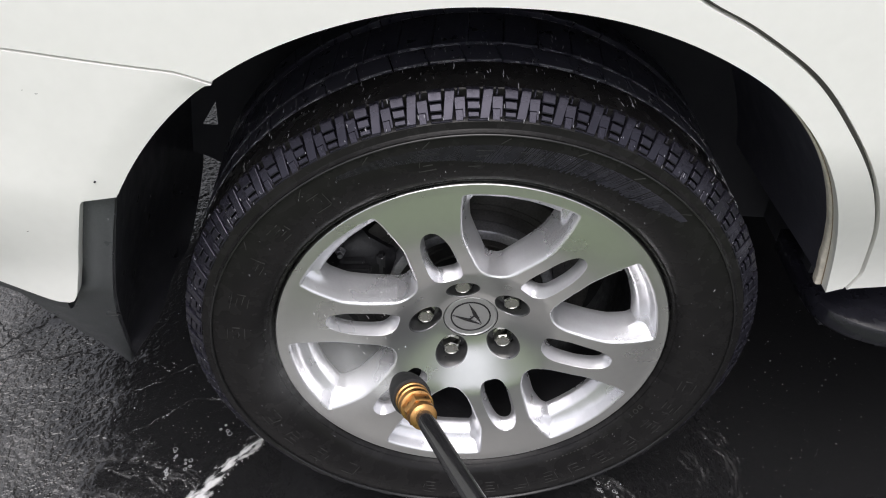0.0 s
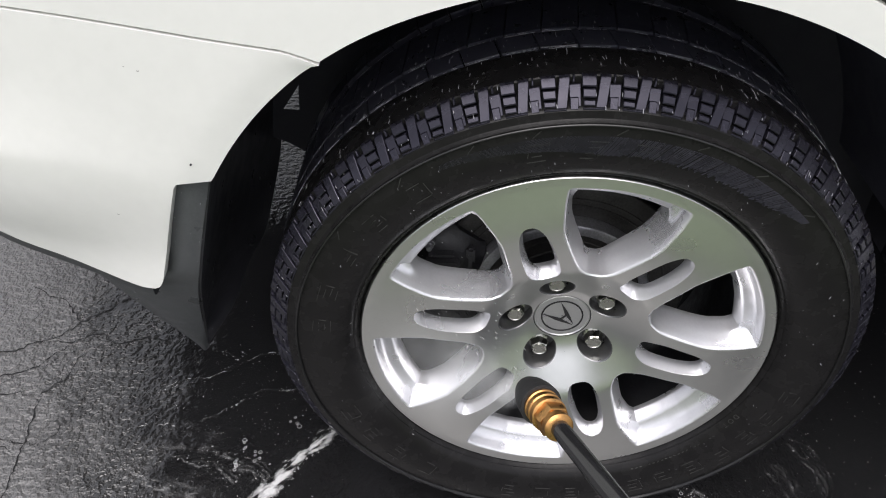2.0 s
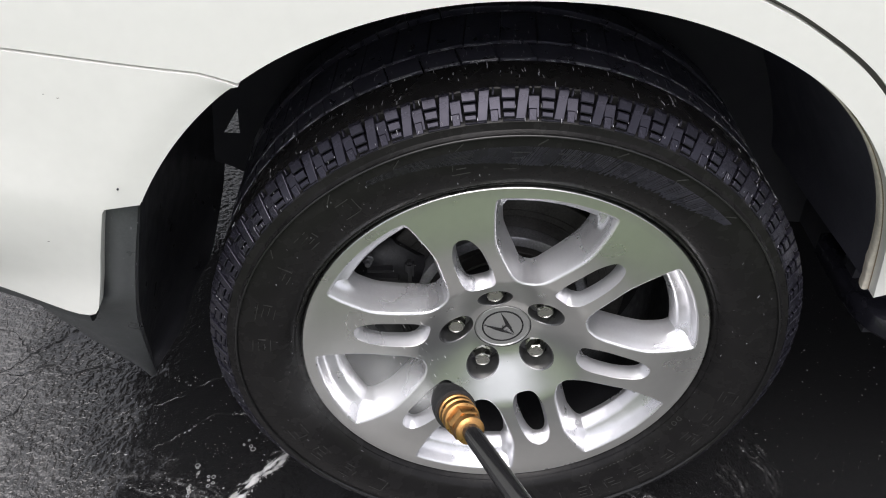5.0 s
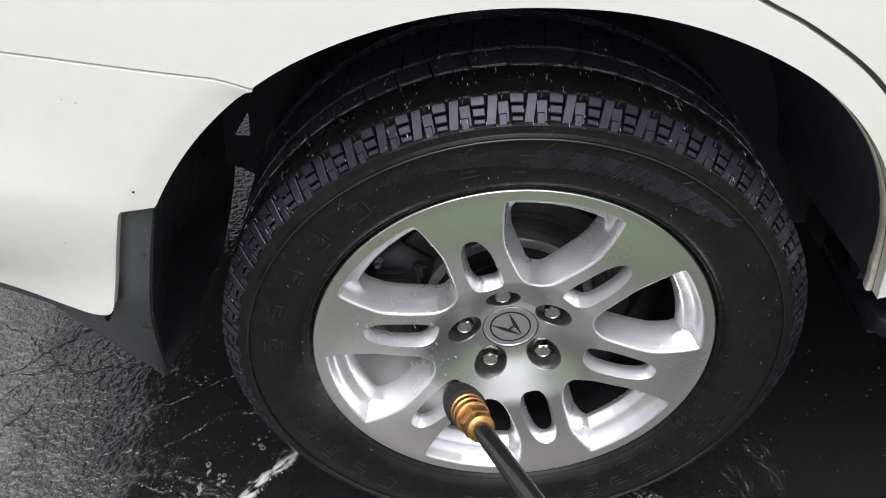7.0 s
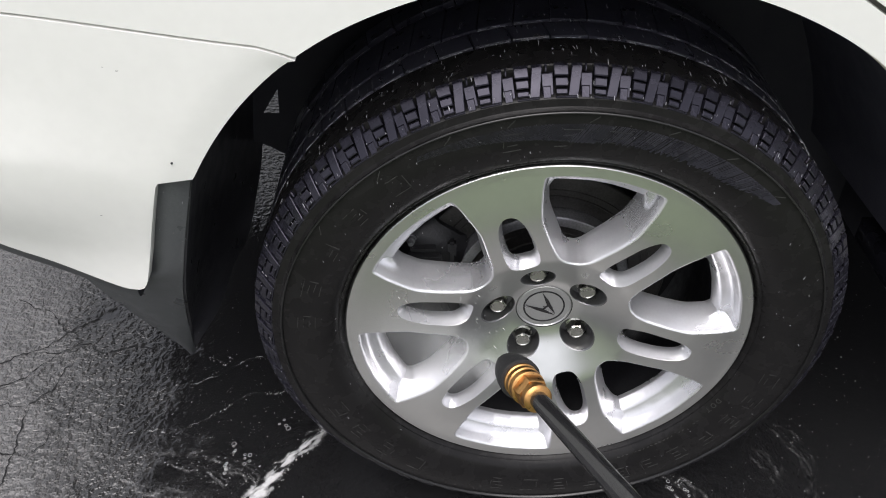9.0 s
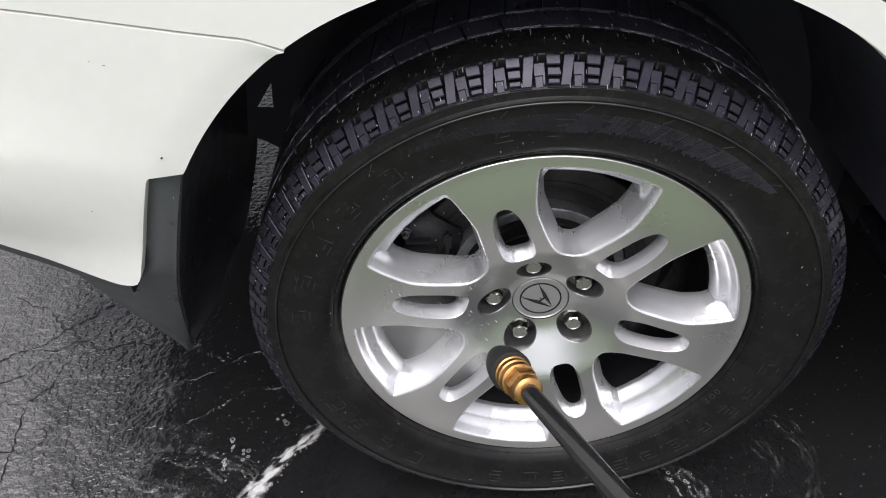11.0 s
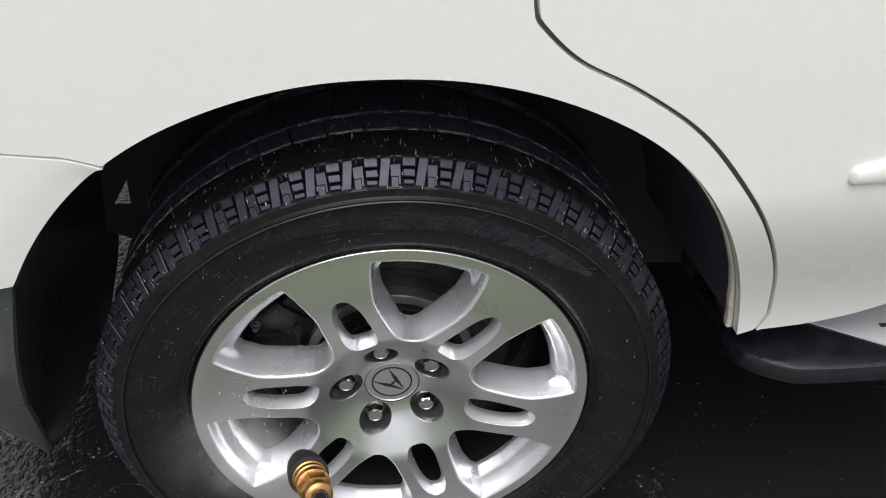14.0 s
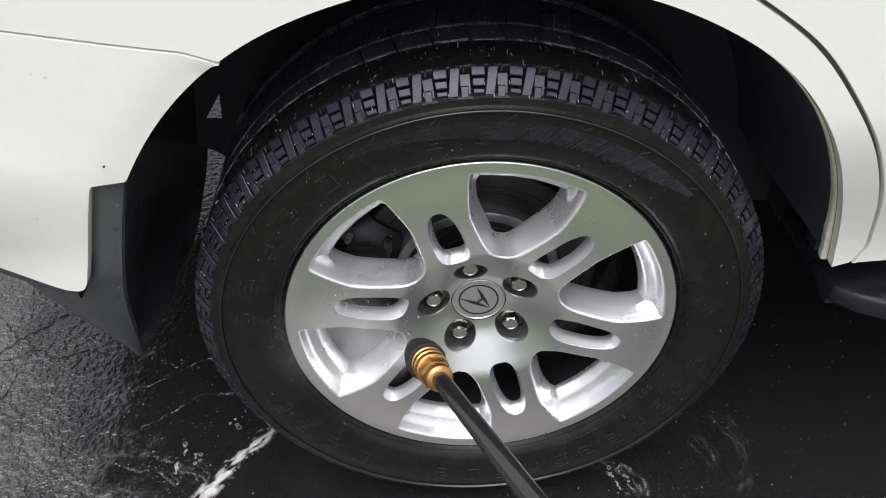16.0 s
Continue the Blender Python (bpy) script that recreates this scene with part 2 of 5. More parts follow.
def revolve(bm, profile, steps=128, centre=(0, 0, HUB), closed=False):
    """Turn (along, radius) pairs round the wheel's axle."""
    rings = []
    for y, r in profile:
        rings.append([bm.verts.new((centre[0] + r * math.cos(2 * math.pi * k / steps), centre[1] + y, centre[2] + r * math.sin(2 * math.pi * k / steps))) for k in range(steps)])
    pairs = list(zip(rings, rings[1:])) + ([(rings[-1], rings[0])] if closed else [])
    for a, b in pairs:
        for k in range(steps):
            bm.faces.new((a[k], a[(k + 1) % steps], b[(k + 1) % steps], b[k]))
    return rings


def tube(bm, line, radii, steps=20, cap=True):
    """A round bar of changing radius along points in space."""
    line = [Vector(p) for p in line]
    rings = []
    side = None
    for i, p in enumerate(line):
        way = (line[min(i + 1, len(line) - 1)] - line[max(i - 1, 0)]).normalized()
        if side is None:
            side = way.orthogonal().normalized()
        side = (side - way * side.dot(way)).normalized()
        up = way.cross(side)
        r = float(radii[i] if hasattr(radii, "__len__") else radii)
        rings.append([bm.verts.new(p + r * (math.cos(2 * math.pi * k / steps) * side + math.sin(2 * math.pi * k / steps) * up)) for k in range(steps)])
    for a, b in zip(rings, rings[1:]):
        for k in range(steps):
            bm.faces.new((a[k], a[(k + 1) % steps], b[(k + 1) % steps], b[k]))
    if cap:
        bm.faces.new(rings[0][::-1])
        bm.faces.new(rings[-1])
    return rings


def beads(name, matrices, mat, parent=None, label=""):
    """Many small round beads, each a squashed or drawn-out ball, in one mesh."""
    ball = bmesh.new()
    bmesh.ops.create_icosphere(ball, subdivisions=1, radius=1.0)
    pts = np.array([tuple(v.co) + (1.0,) for v in ball.verts])
    tris = np.array([[v.index for v in f.verts] for f in ball.faces])
    ball.free()
    verts = np.vstack([(pts @ np.array(m).T)[:, :3] for m in matrices])
    faces = np.vstack([tris + len(pts) * k for k in range(len(matrices))])
    return mesh_object(name, verts, faces, mat, parent, label, smooth=180)


def smoothstep(a):
    a = np.clip(a, 0.0, 1.0)
    return a * a * (3 - 2 * a)


from mathutils.geometry import delaunay_2d_cdt


def inside(points, loop):
    """Which of the points lie within a closed outline."""
    x, y = points[:, 0], points[:, 1]
    hit = np.zeros(len(points), bool)
    for (x0, y0), (x1, y1) in zip(loop, np.roll(loop, -1, axis=0)):
        cross = ((y0 > y) != (y1 > y)) & (x < (x1 - x0) * (y - y0) / (y1 - y0 + 1e-15) + x0)
        hit ^= cross
    return hit


def near_loop(points, loop, gap):
    a, b = loop, np.roll(loop, -1, axis=0)
    close = np.zeros(len(points), bool)
    for p, q in zip(a, b):
        d = q - p
        u = np.clip(((points - p) @ d) / (d @ d + 1e-15), 0, 1)
        close |= np.hypot(*(points - p - u[:, None] * d).T) < gap
    return close


def sheet(outer, holes, inner_points, gap):
    """Triangles of a flat outline with holes, over given points within it."""
    keep = inside(inner_points, outer) & ~near_loop(inner_points, outer, gap)
    for h in holes:
        keep &= ~inside(inner_points, h) & ~near_loop(inner_points, h, gap)
    verts, edges = [], []
    for loop in (outer, *holes):
        n = len(verts)
        verts += [Vector(p) for p in loop]
        edges += [(n + i, n + (i + 1) % len(loop)) for i in range(len(loop))]
    verts += [Vector(p) for p in inner_points[keep]]
    v, _, f, *_ = delaunay_2d_cdt(verts, edges, [], 0, 1e-7)
    v = np.array([tuple(p) for p in v])
    mid = np.array([v[list(t)].mean(0) for t in f])
    good = inside(mid, outer)
    for h in holes:
        good &= ~inside(mid, h)
    return v, [t for t, g in zip(f, good) if g]


def resample(loop, step, closed=True):
    loop = np.asarray(loop, float)
    pts = np.vstack([loop, loop[:1]]) if closed else loop
    d = np.r_[0, np.cumsum(np.hypot(*np.diff(pts, axis=0).T))]
    n = max(3, int(round(d[-1] / step)))
    s = np.linspace(0, d[-1], n + 1)[: n if closed else n + 1]
    return np.stack([np.interp(s, d, pts[:, 0]), np.interp(s, d, pts[:, 1])], 1)


def rounded(points, per=8, closed=True):
    """A smooth curve through a few points (Catmull-Rom)."""
    p = np.asarray(points, float)
    n = len(p)
    out = []
    for i in range(n if closed else n - 1):
        if closed:
            a, b, c, d = p[i - 1], p[i], p[(i + 1) % n], p[(i + 2) % n]
        else:
            a, b, c, d = p[max(i - 1, 0)], p[i], p[i + 1], p[min(i + 2, n - 1)]
        for k in range(per):
            u = k / per
            out.append(0.5 * (2 * b + (c - a) * u + (2 * a - 5 * b + 4 * c - d) * u**2 + (3 * b - a - 3 * c + d) * u**3))
    if not closed:
        out.append(p[-1])
    return np.array(out)


# ---- ground ----
def axis_lines(lo, hi, step, far):
    mid = np.arange(lo, hi + step / 2, step)
    grow = step * np.cumsum(1.35 ** np.arange(1, 40))
    grow = grow[grow < far]
    return np.r_[(lo - grow)[::-1], mid, hi + grow, ]


_tables = {}


def lattice_noise(x, y, size, seed):
    if seed not in _tables:
        _tables[seed] = np.random.RandomState(seed).rand(256, 256)
    table = _tables[seed]
    u, v = x / size, y / size
    i, j = np.floor(u).astype(int), np.floor(v).astype(int)
    fu, fv = smoothstep(u - i), smoothstep(v - j)
    g = lambda a, b: table[a % 256, b % 256]
    return (g(i, j) * (1 - fu) + g(i + 1, j) * fu) * (1 - fv) + (g(i, j + 1) * (1 - fu) + g(i + 1, j + 1) * fu) * fv - 0.5


def ground_height(x, y):
    near = np.exp(-((x / 3.0) ** 2 + (y / 3.0) ** 2))
    h = 0.004 * lattice_noise(x, y, 0.23, 1) + 0.0016 * lattice_noise(x, y, 0.06, 2) + 0.0013 * lattice_noise(0.77 * x + 0.64 * y, 0.77 * y - 0.64 * x, 0.026, 3)
    film = smoothstep((x + 0.3 * y + 0.65) / 0.12)
    return h * near * (1 - 0.65 * film) - 0.002


def build_ground():
    gx, gy = axis_lines(-1.4, 1.0, 0.009, 900.0), axis_lines(-0.5, 1.6, 0.009, 900.0)
    X, Y = np.meshgrid(gx, gy, indexing="ij")
    Z = ground_height(X, Y)
    n, m = X.shape
    idx = np.arange(n * m).reshape(n, m)
    faces = np.stack([idx[:-1, :-1], idx[1:, :-1], idx[1:, 1:], idx[:-1, 1:]], -1).reshape(-1, 4)
    ob = mesh_object("ground", np.stack([X, Y, Z], -1).reshape(-1, 3), faces, asphalt, smooth=180)
    return tagged(ob, "dark wet cracked asphalt driveway with shallow puddled water", "driveway", kind="structure")


ground = build_ground()


def build_crack(points, width, seed):
    """A dark jagged crack in the asphalt between given places."""
    rng = np.random.RandomState(seed)
    line = resample(np.array(points, float), 0.007, closed=False)
    way = np.gradient(line, axis=0)
    way /= np.hypot(*way.T)[:, None] + 1e-9
    nrm = np.stack([-way[:, 1], way[:, 0]], 1)
    wob = np.convolve(rng.randn(len(line) + 4), np.ones(5) / 5, "valid") * 0.006 + rng.randn(len(line)) * 0.0016
    line = line + nrm * wob[:, None]
    w = 0.95 * width * (0.2 + 1.3 * rng.rand(len(line)) ** 1.5) * np.minimum(1, np.minimum(np.arange(len(line)), np.arange(len(line))[::-1]) / 4 + 0.15)
    a, b = line + nrm * w[:, None] / 2, line - nrm * w[:, None] / 2
    verts = [(*p, ground_height(p[0], p[1]) + 0.0012) for p in np.vstack([a, b])]
    n = len(line)
    return mesh_object("crack", verts, [(i, i + 1, n + i + 1, n + i) for i in range(n - 1)], grime, ground)


for k, (pts, w) in enumerate([
        ([(-1.30, 0.17), (-0.963, 0.262), (-0.91, 0.278), (-0.855, 0.305), (-0.816, 0.347), (-0.772, 0.386), (-0.752, 0.421), (-0.70, 0.50)], 0.0042),
        ([(-0.855, 0.305), (-0.812, 0.301), (-0.766, 0.326), (-0.741, 0.305), (-0.684, 0.313), (-0.621, 0.318)], 0.0034),
        ([(-1.05, 0.15), (-0.888, 0.224), (-0.86, 0.239), (-0.829, 0.282), (-0.812, 0.301)], 0.0032),
        ([(-1.00, 0.19), (-0.871, 0.181), (-0.825, 0.177), (-0.798, 0.212), (-0.789, 0.258), (-0.776, 0.28)], 0.0028),
        ([(-0.80, -0.08), (-0.803, 0.009), (-0.811, 0.057), (-0.811, 0.109), (-0.822, 0.15), (-0.825, 0.177)], 0.0028),
        ([(-0.92, 0.10), (-0.834, 0.088), (-0.79, 0.076), (-0.772, 0.107), (-0.76, 0.134)], 0.0024),
        ([(-0.816, 0.347), (-0.86, 0.40), (-0.95, 0.45)], 0.0024)]):
    build_crack(pts, w, 20 + k)
_rng = np.random.RandomState(31)
for k in range(26):
    # hairline branches
    _p = np.array([_rng.uniform(-1.05, -0.62), _rng.uniform(0.0, 0.50)])
    _a, _line = _rng.uniform(0, 6.28), [_p]
    for _ in range(_rng.randint(2, 5)):
        _a += _rng.uniform(-0.8, 0.8)
        _line.append(_line[-1] + _rng.uniform(0.02, 0.045) * np.array([math.cos(_a), math.sin(_a)]))
    build_crack(_line, 0.0010, 60 + k)


# ---- car ----
car = tagged(new("suv"), "white sport utility vehicle with a wet rear wheel on the driveway", "car")
ARCH_DEG = (-8, 2, 12, 22, 32, 41, 50, 63, 75, 90, 105, 115, 124, 134, 142, 152, 165)
ARCH_R = (0.444, 0.4370, 0.4291, 0.4234, 0.4247, 0.4290, 0.4300, 0.4250, 0.4227, 0.422, 0.4305, 0.4365, 0.4435, 0.4465, 0.447, 0.447, 0.450)
_d = np.arange(-8, 165.01, 1.0)
_r = np.convolve(np.pad(np.interp(_d, ARCH_DEG, ARCH_R), 5, mode="edge"), np.ones(11) / 11, "valid")


def arch(deg, grow=0.0):
    """A place on the wheel arch's edge, seen from the side."""
    deg = np.asarray(deg, float)
    r = np.interp(deg, _d, _r) + grow
    return np.stack([0.012 + r * np.cos(np.radians(deg)), 0.40 + r * np.sin(np.radians(deg))], -1)


CREASE_RISE = 0.16


def side(x, z):
    """How far out the car's flank stands (smaller y is further out)."""
    x, z = np.asarray(x, float), np.asarray(z, float)
    front = 0.061 * smoothstep((0.68 - z) / 0.27) * smoothstep((x + 0.1) / 0.2)
    crease = 0.628 + CREASE_RISE * np.clip(-0.44 - x, 0, None)
    shelf = 0.009 * smoothstep((-x - 0.40) / 0.22)
    rear = -0.005 * smoothstep((0.05 - x) / 0.36) + smoothstep((-x - 0.20) / 0.10) * (0.014 - 0.006 * smoothstep((-x - 0.46) / 0.10)) * smoothstep((crease - z) / 0.15)
    rear = rear - shelf * np.where(z > crease, np.clip(1 - (z - crease) / 0.085, 0, 1) ** 1.5, np.clip(1 - (crease - z) / 0.13, 0, 1))
    under = 0.024 * smoothstep((0.625 - z) / 0.17) ** 1.5 * smoothstep((-x - 0.44) / 0.15)
    corner = 0.42 * np.clip((-0.56 - x) / 0.4, 0, None) ** 2.2
    top = 0.05 * np.clip(z - 0.80, 0, None) ** 1.5
    edge_d = np.hypot(x - 0.012, z - 0.40) - np.interp(np.degrees(np.arctan2(z - 0.40, x - 0.012)), _d, _r)
    flare = 0.0040 * np.clip(1 - edge_d / 0.030, 0, 1) * smoothstep((bumper_seam(x) - z) / 0.02) * (x < -0.2)
    return -0.035 + front + rear + under + corner + top + flare


def panel(name, outline, parent, label="", step=0.014, lip=0.016):
    """A pressed sheet of the flank with its edges turned in."""
    loop = resample(outline, 0.007)
    lo, hi = loop.min(0), loop.max(0)
    g = np.stack(np.meshgrid(np.arange(lo[0], hi[0], step), np.arange(lo[1], hi[1], step), indexing="ij"), -1).reshape(-1, 2)
    g = g[~near_loop(g, loop, step * 0.5)]
    n = len(loop)
    way = np.roll(loop, -1, axis=0) - np.roll(loop, 1, axis=0)
    turn_in = np.stack([-way[:, 1], way[:, 0]], 1) / (np.hypot(*way.T)[:, None] + 1e-9)
    turn_in *= np.sign(np.sum(loop[:, 0] * np.roll(loop[:, 1], -1) - np.roll(loop[:, 0], -1) * loop[:, 1]))
    g = np.vstack([g, loop + 0.0022 * turn_in])
    v, f = sheet(loop, [], g, 0.0012)
    y = side(v[:, 0], v[:, 1])
    verts = [(p[0], yy, p[1]) for p, yy in zip(v, y)]
    ys = side(loop[:, 0], loop[:, 1])
    k = len(verts)
    nx = np.roll(loop, -1, axis=0) - np.roll(loop, 1, axis=0)
    nrm = np.stack([nx[:, 1], -nx[:, 0]], 1) / (np.hypot(*nx.T)[:, None] + 1e-9)
    area = np.sum(loop[:, 0] * np.roll(loop[:, 1], -1) - np.roll(loop[:, 0], -1) * loop[:, 1])
    nrm *= np.sign(area)
    for out, back in ((0.0002, 0.0005), (0.0002, lip)):
        verts += [(p[0] + q[0] * out, yy + back, p[1] + q[1] * out) for p, q, yy in zip(loop, nrm, ys)]
    faces = list(f)
    start = [0, k, k + n]
    for a, b in zip(start, start[1:]):
        faces += [(a + i, b + i, b + (i + 1) % n, a + (i + 1) % n) for i in range(n)]
    bm = bmesh.new()
    vs = [bm.verts.new(p) for p in verts]
    for q in faces:
        try:
            bm.faces.new([vs[i] for i in q])
        except ValueError:
            pass
    return part(name, bm, paint, parent, label, smooth=50)


def bumper_seam(x):
    x = np.asarray(x, float)
    return 0.7635 + np.clip(-0.291 - x, 0, None) * 0.137 - 0.0125 * np.clip((x + 0.296) / 0.036, 0, 1) ** 1.3 - 0.0035 * smoothstep((x + 0.50) / 0.18)


DOOR_SEAM = rounded([(0.138, 1.06), (0.138, 0.96), (0.141, 0.885), (0.151, 0.864), (0.187, 0.831), (0.245, 0.80), (0.314, 0.752), (0.367, 0.694),
                     (0.417, 0.623), (0.458, 0.539), (0.479, 0.462), (0.4785, 0.44), (0.4715, 0.4206)], 8, closed=False)
_way = np.gradient(DOOR_SEAM, axis=0)
DOOR_NORMAL = np.stack([-_way[:, 1], _way[:, 0]], 1) / np.hypot(*_way.T)[:, None]
REAR = -0.93
sx = np.linspace(-0.262, REAR, 60)
seam_line = np.stack([sx, bumper_seam(sx)], 1)
arch_q = arch(np.r_[1.9, 2.8, np.arange(4.0, 127.9, 1.5), 128.0])
quarter = np.vstack([arch_q, seam_line[1:] + (0, 0.0015), [(REAR, 1.06)], DOOR_SEAM - 0.0027 * DOOR_NORMAL])
panel("quarter_panel", quarter, car, "glossy white rear quarter panel with a wheel arch")
bump_out = np.vstack([seam_line - (0, 0.0015), [(REAR, 0.588)],
                      rounded([(-0.80, 0.562), (-0.70, 0.537), (-0.606, 0.501), (-0.540, 0.470), (-0.505, 0.455), (-0.488, 0.450)], 6, closed=False),
                      rounded([(-0.4725, 0.4505), (-0.4650, 0.462), (-0.4590, 0.481), (-0.4515, 0.505), (-0.443, 0.534), (-0.431, 0.572), (-0.4185, 0.6105)], 6, closed=False),
                      arch(np.arange(151.5, 128.4, -1.5))])
panel("rear_bumper", bump_out, car, "white rear bumper corner with a soft crease", step=0.009)
door = panel("rear_door", np.vstack([(DOOR_SEAM + 0.0027 * DOOR_NORMAL)[::-1], [(1.25, 1.06), (1.25, 0.50)],
                                     rounded([(0.80, 0.49), (0.70, 0.475), (0.642, 0.456), (0.597, 0.439), (0.541, 0.427), (0.48, 0.4215)], 6, closed=False)]),
             car, "white rear door", step=0.018)


SCUFFS = ((-0.426, 0.738, 0.0006), (-0.486, 0.568, 0.0004), (-0.438, 0.742, 0.0003))


def build_valance():
    """Dark lower lip under the bumper, with a small fixing hole above it."""
    xs = np.linspace(-0.90, -0.482, 30)
    edge = np.interp(xs, [-0.93, -0.80, -0.70, -0.606, -0.540, -0.505, -0.47], [0.586, 0.562, 0.537, 0.501, 0.470, 0.455, 0.448])
    bm = bmesh.new()
    rows = []
    for drop, back in ((0.004, 0.005), (-0.0015, 0.002), (-0.003, 0.0045), (-0.016, 0.006), (-0.0205, 0.011), (-0.022, 0.030), (-0.020, 0.09)):
        rows.append([bm.verts.new((x, float(side(x, z)) + back, z + drop)) for x, z in zip(xs, edge)])
    for a, b in zip(rows, rows[1:]):
        for k in range(len(xs) - 1):
            bm.faces.new((a[k], a[k + 1], b[k + 1], b[k]))
    part("bumper_lip", bm, plastic, car, "dark plastic lower edge of the bumper", smooth=60)
    bm = bmesh.new()
    y = float(side(-0.397, 0.636))
    tube(bm, [(-0.397, y - 0.0012, 0.636), (-0.397, y + 0.004, 0.636)], 0.0011, 12)
    part("trim_clip", bm, hole_black, car)
    # small chips and a curved scuff in the paint
    for x, z, r in SCUFFS:
        y = float(side(x, z))
        bm = bmesh.new()
        tube(bm, [(x - r * 2, y - 0.0003, z + r * 0.4), (x, y - 0.0004, z - r * 0.3), (x + r * 2.2, y - 0.0003, z + r * 0.2)], [0.0003, r * 0.45, 0.0003], 8)
        part("paint_chip", bm, primer_grey, car)


build_valance()


def build_molding():
    bm = bmesh.new()
    xs = np.r_[0.4860, 0.4868, 0.4890, 0.493, 0.501, 0.512, np.linspace(0.53, 1.22, 14)]
    rings = []
    for x in xs:
        u = min(1, (x - 0.4860) / 0.007)
        grow = math.sqrt(max(0.02, 1 - (1 - u) ** 2))
        top, bot = 0.690 + 0.011 * grow + 0.011 * min(1, (x - 0.486) / 0.045), 0.690 - 0.010 * grow
        ring = []
        for k in range(12):
            a = math.pi * k / 11
            z = (top + bot) / 2 + (top - bot) / 2 * math.cos(a)
            ring.append(bm.verts.new((x, float(side(x, z)) + 0.002 - 0.011 * grow ** 2 * math.sin(a) ** 0.6, z)))
        rings.append(ring)
    for a, b in zip(rings, rings[1:]):
        for k in range(11):
            bm.faces.new((a[k], a[k + 1], b[k + 1], b[k]))
    bm.faces.new(rings[0])
    return part("side_molding", bm, paint, door, "white protective side molding strip")


build_molding()


def build_arch_edges():
    """The turned-in flange of the arch with its bead of sealer."""
    deg = np.r_[2.0, np.arange(3, 128, 1.5)]
    wide = smoothstep((20 - deg) / 16) + 0.25 * smoothstep((60 - deg) / 40)
    # a grubby groove behind the panel's edge, then the flange, broad towards the sill
    for name, mat, label, strip in (
            ("arch_groove", seal_tan, "grubby brown sealer groove along the arch", ((0.0010, 0.0130, 0.0), (-0.0006, 0.0150, 0.0), (-0.0012, 0.0165, -0.0004))),
            ("arch_flange", flange_cream, "dirty cream turned-in flange of the arch", ((-0.0008, 0.0158, 0.0), (-0.0013, 0.0146, -0.0008), (-0.0022, 0.0146, -0.0030), (-0.0028, 0.0160, -0.0042), (-0.0030, 0.0190, -0.0046), (-0.0020, 0.0280, -0.0040)))):
        bm = bmesh.new()
        rows = []
        for grow, back, broad in strip:
            ripple = 1.0 + 0.12 * np.sin(deg * 0.9) + 0.08 * np.sin(deg * 2.3)
            p = arch(deg, grow + broad * wide * ripple)
            rows.append([bm.verts.new((x, float(side(x, z)) + back, z)) for x, z in p])
        for a, b in zip(rows, rows[1:]):
            for k in range(len(deg) - 1):
                bm.faces.new((a[k], a[k + 1], b[k + 1], b[k]))
        part(name, bm, mat, car, label)


build_arch_edges()


def loft(name, rows, mat, parent, label="", smooth=60, thick=0.0):
    bm = bmesh.new()
    grid = [[bm.verts.new(p) for p in row] for row in rows]
    for a, b in zip(grid, grid[1:]):
        for k in range(len(a) - 1):
            bm.faces.new((a[k], a[k + 1], b[k + 1], b[k]))
    if thick:
        bmesh.ops.recalc_face_normals(bm, faces=bm.faces)
        bmesh.ops.solidify(bm, geom=bm.faces[:], thickness=thick)
    return part(name, bm, mat, parent, label, smooth)


def curve3(points, n):
    p = np.asarray(points, float)
    c = rounded(p, 12, closed=False)
    d = np.r_[0, np.cumsum(np.linalg.norm(np.diff(c, axis=0), axis=1))]
    s = np.linspace(0, d[-1], n)
    return np.stack([np.interp(s, d, c[:, i]) for i in range(3)], 1)


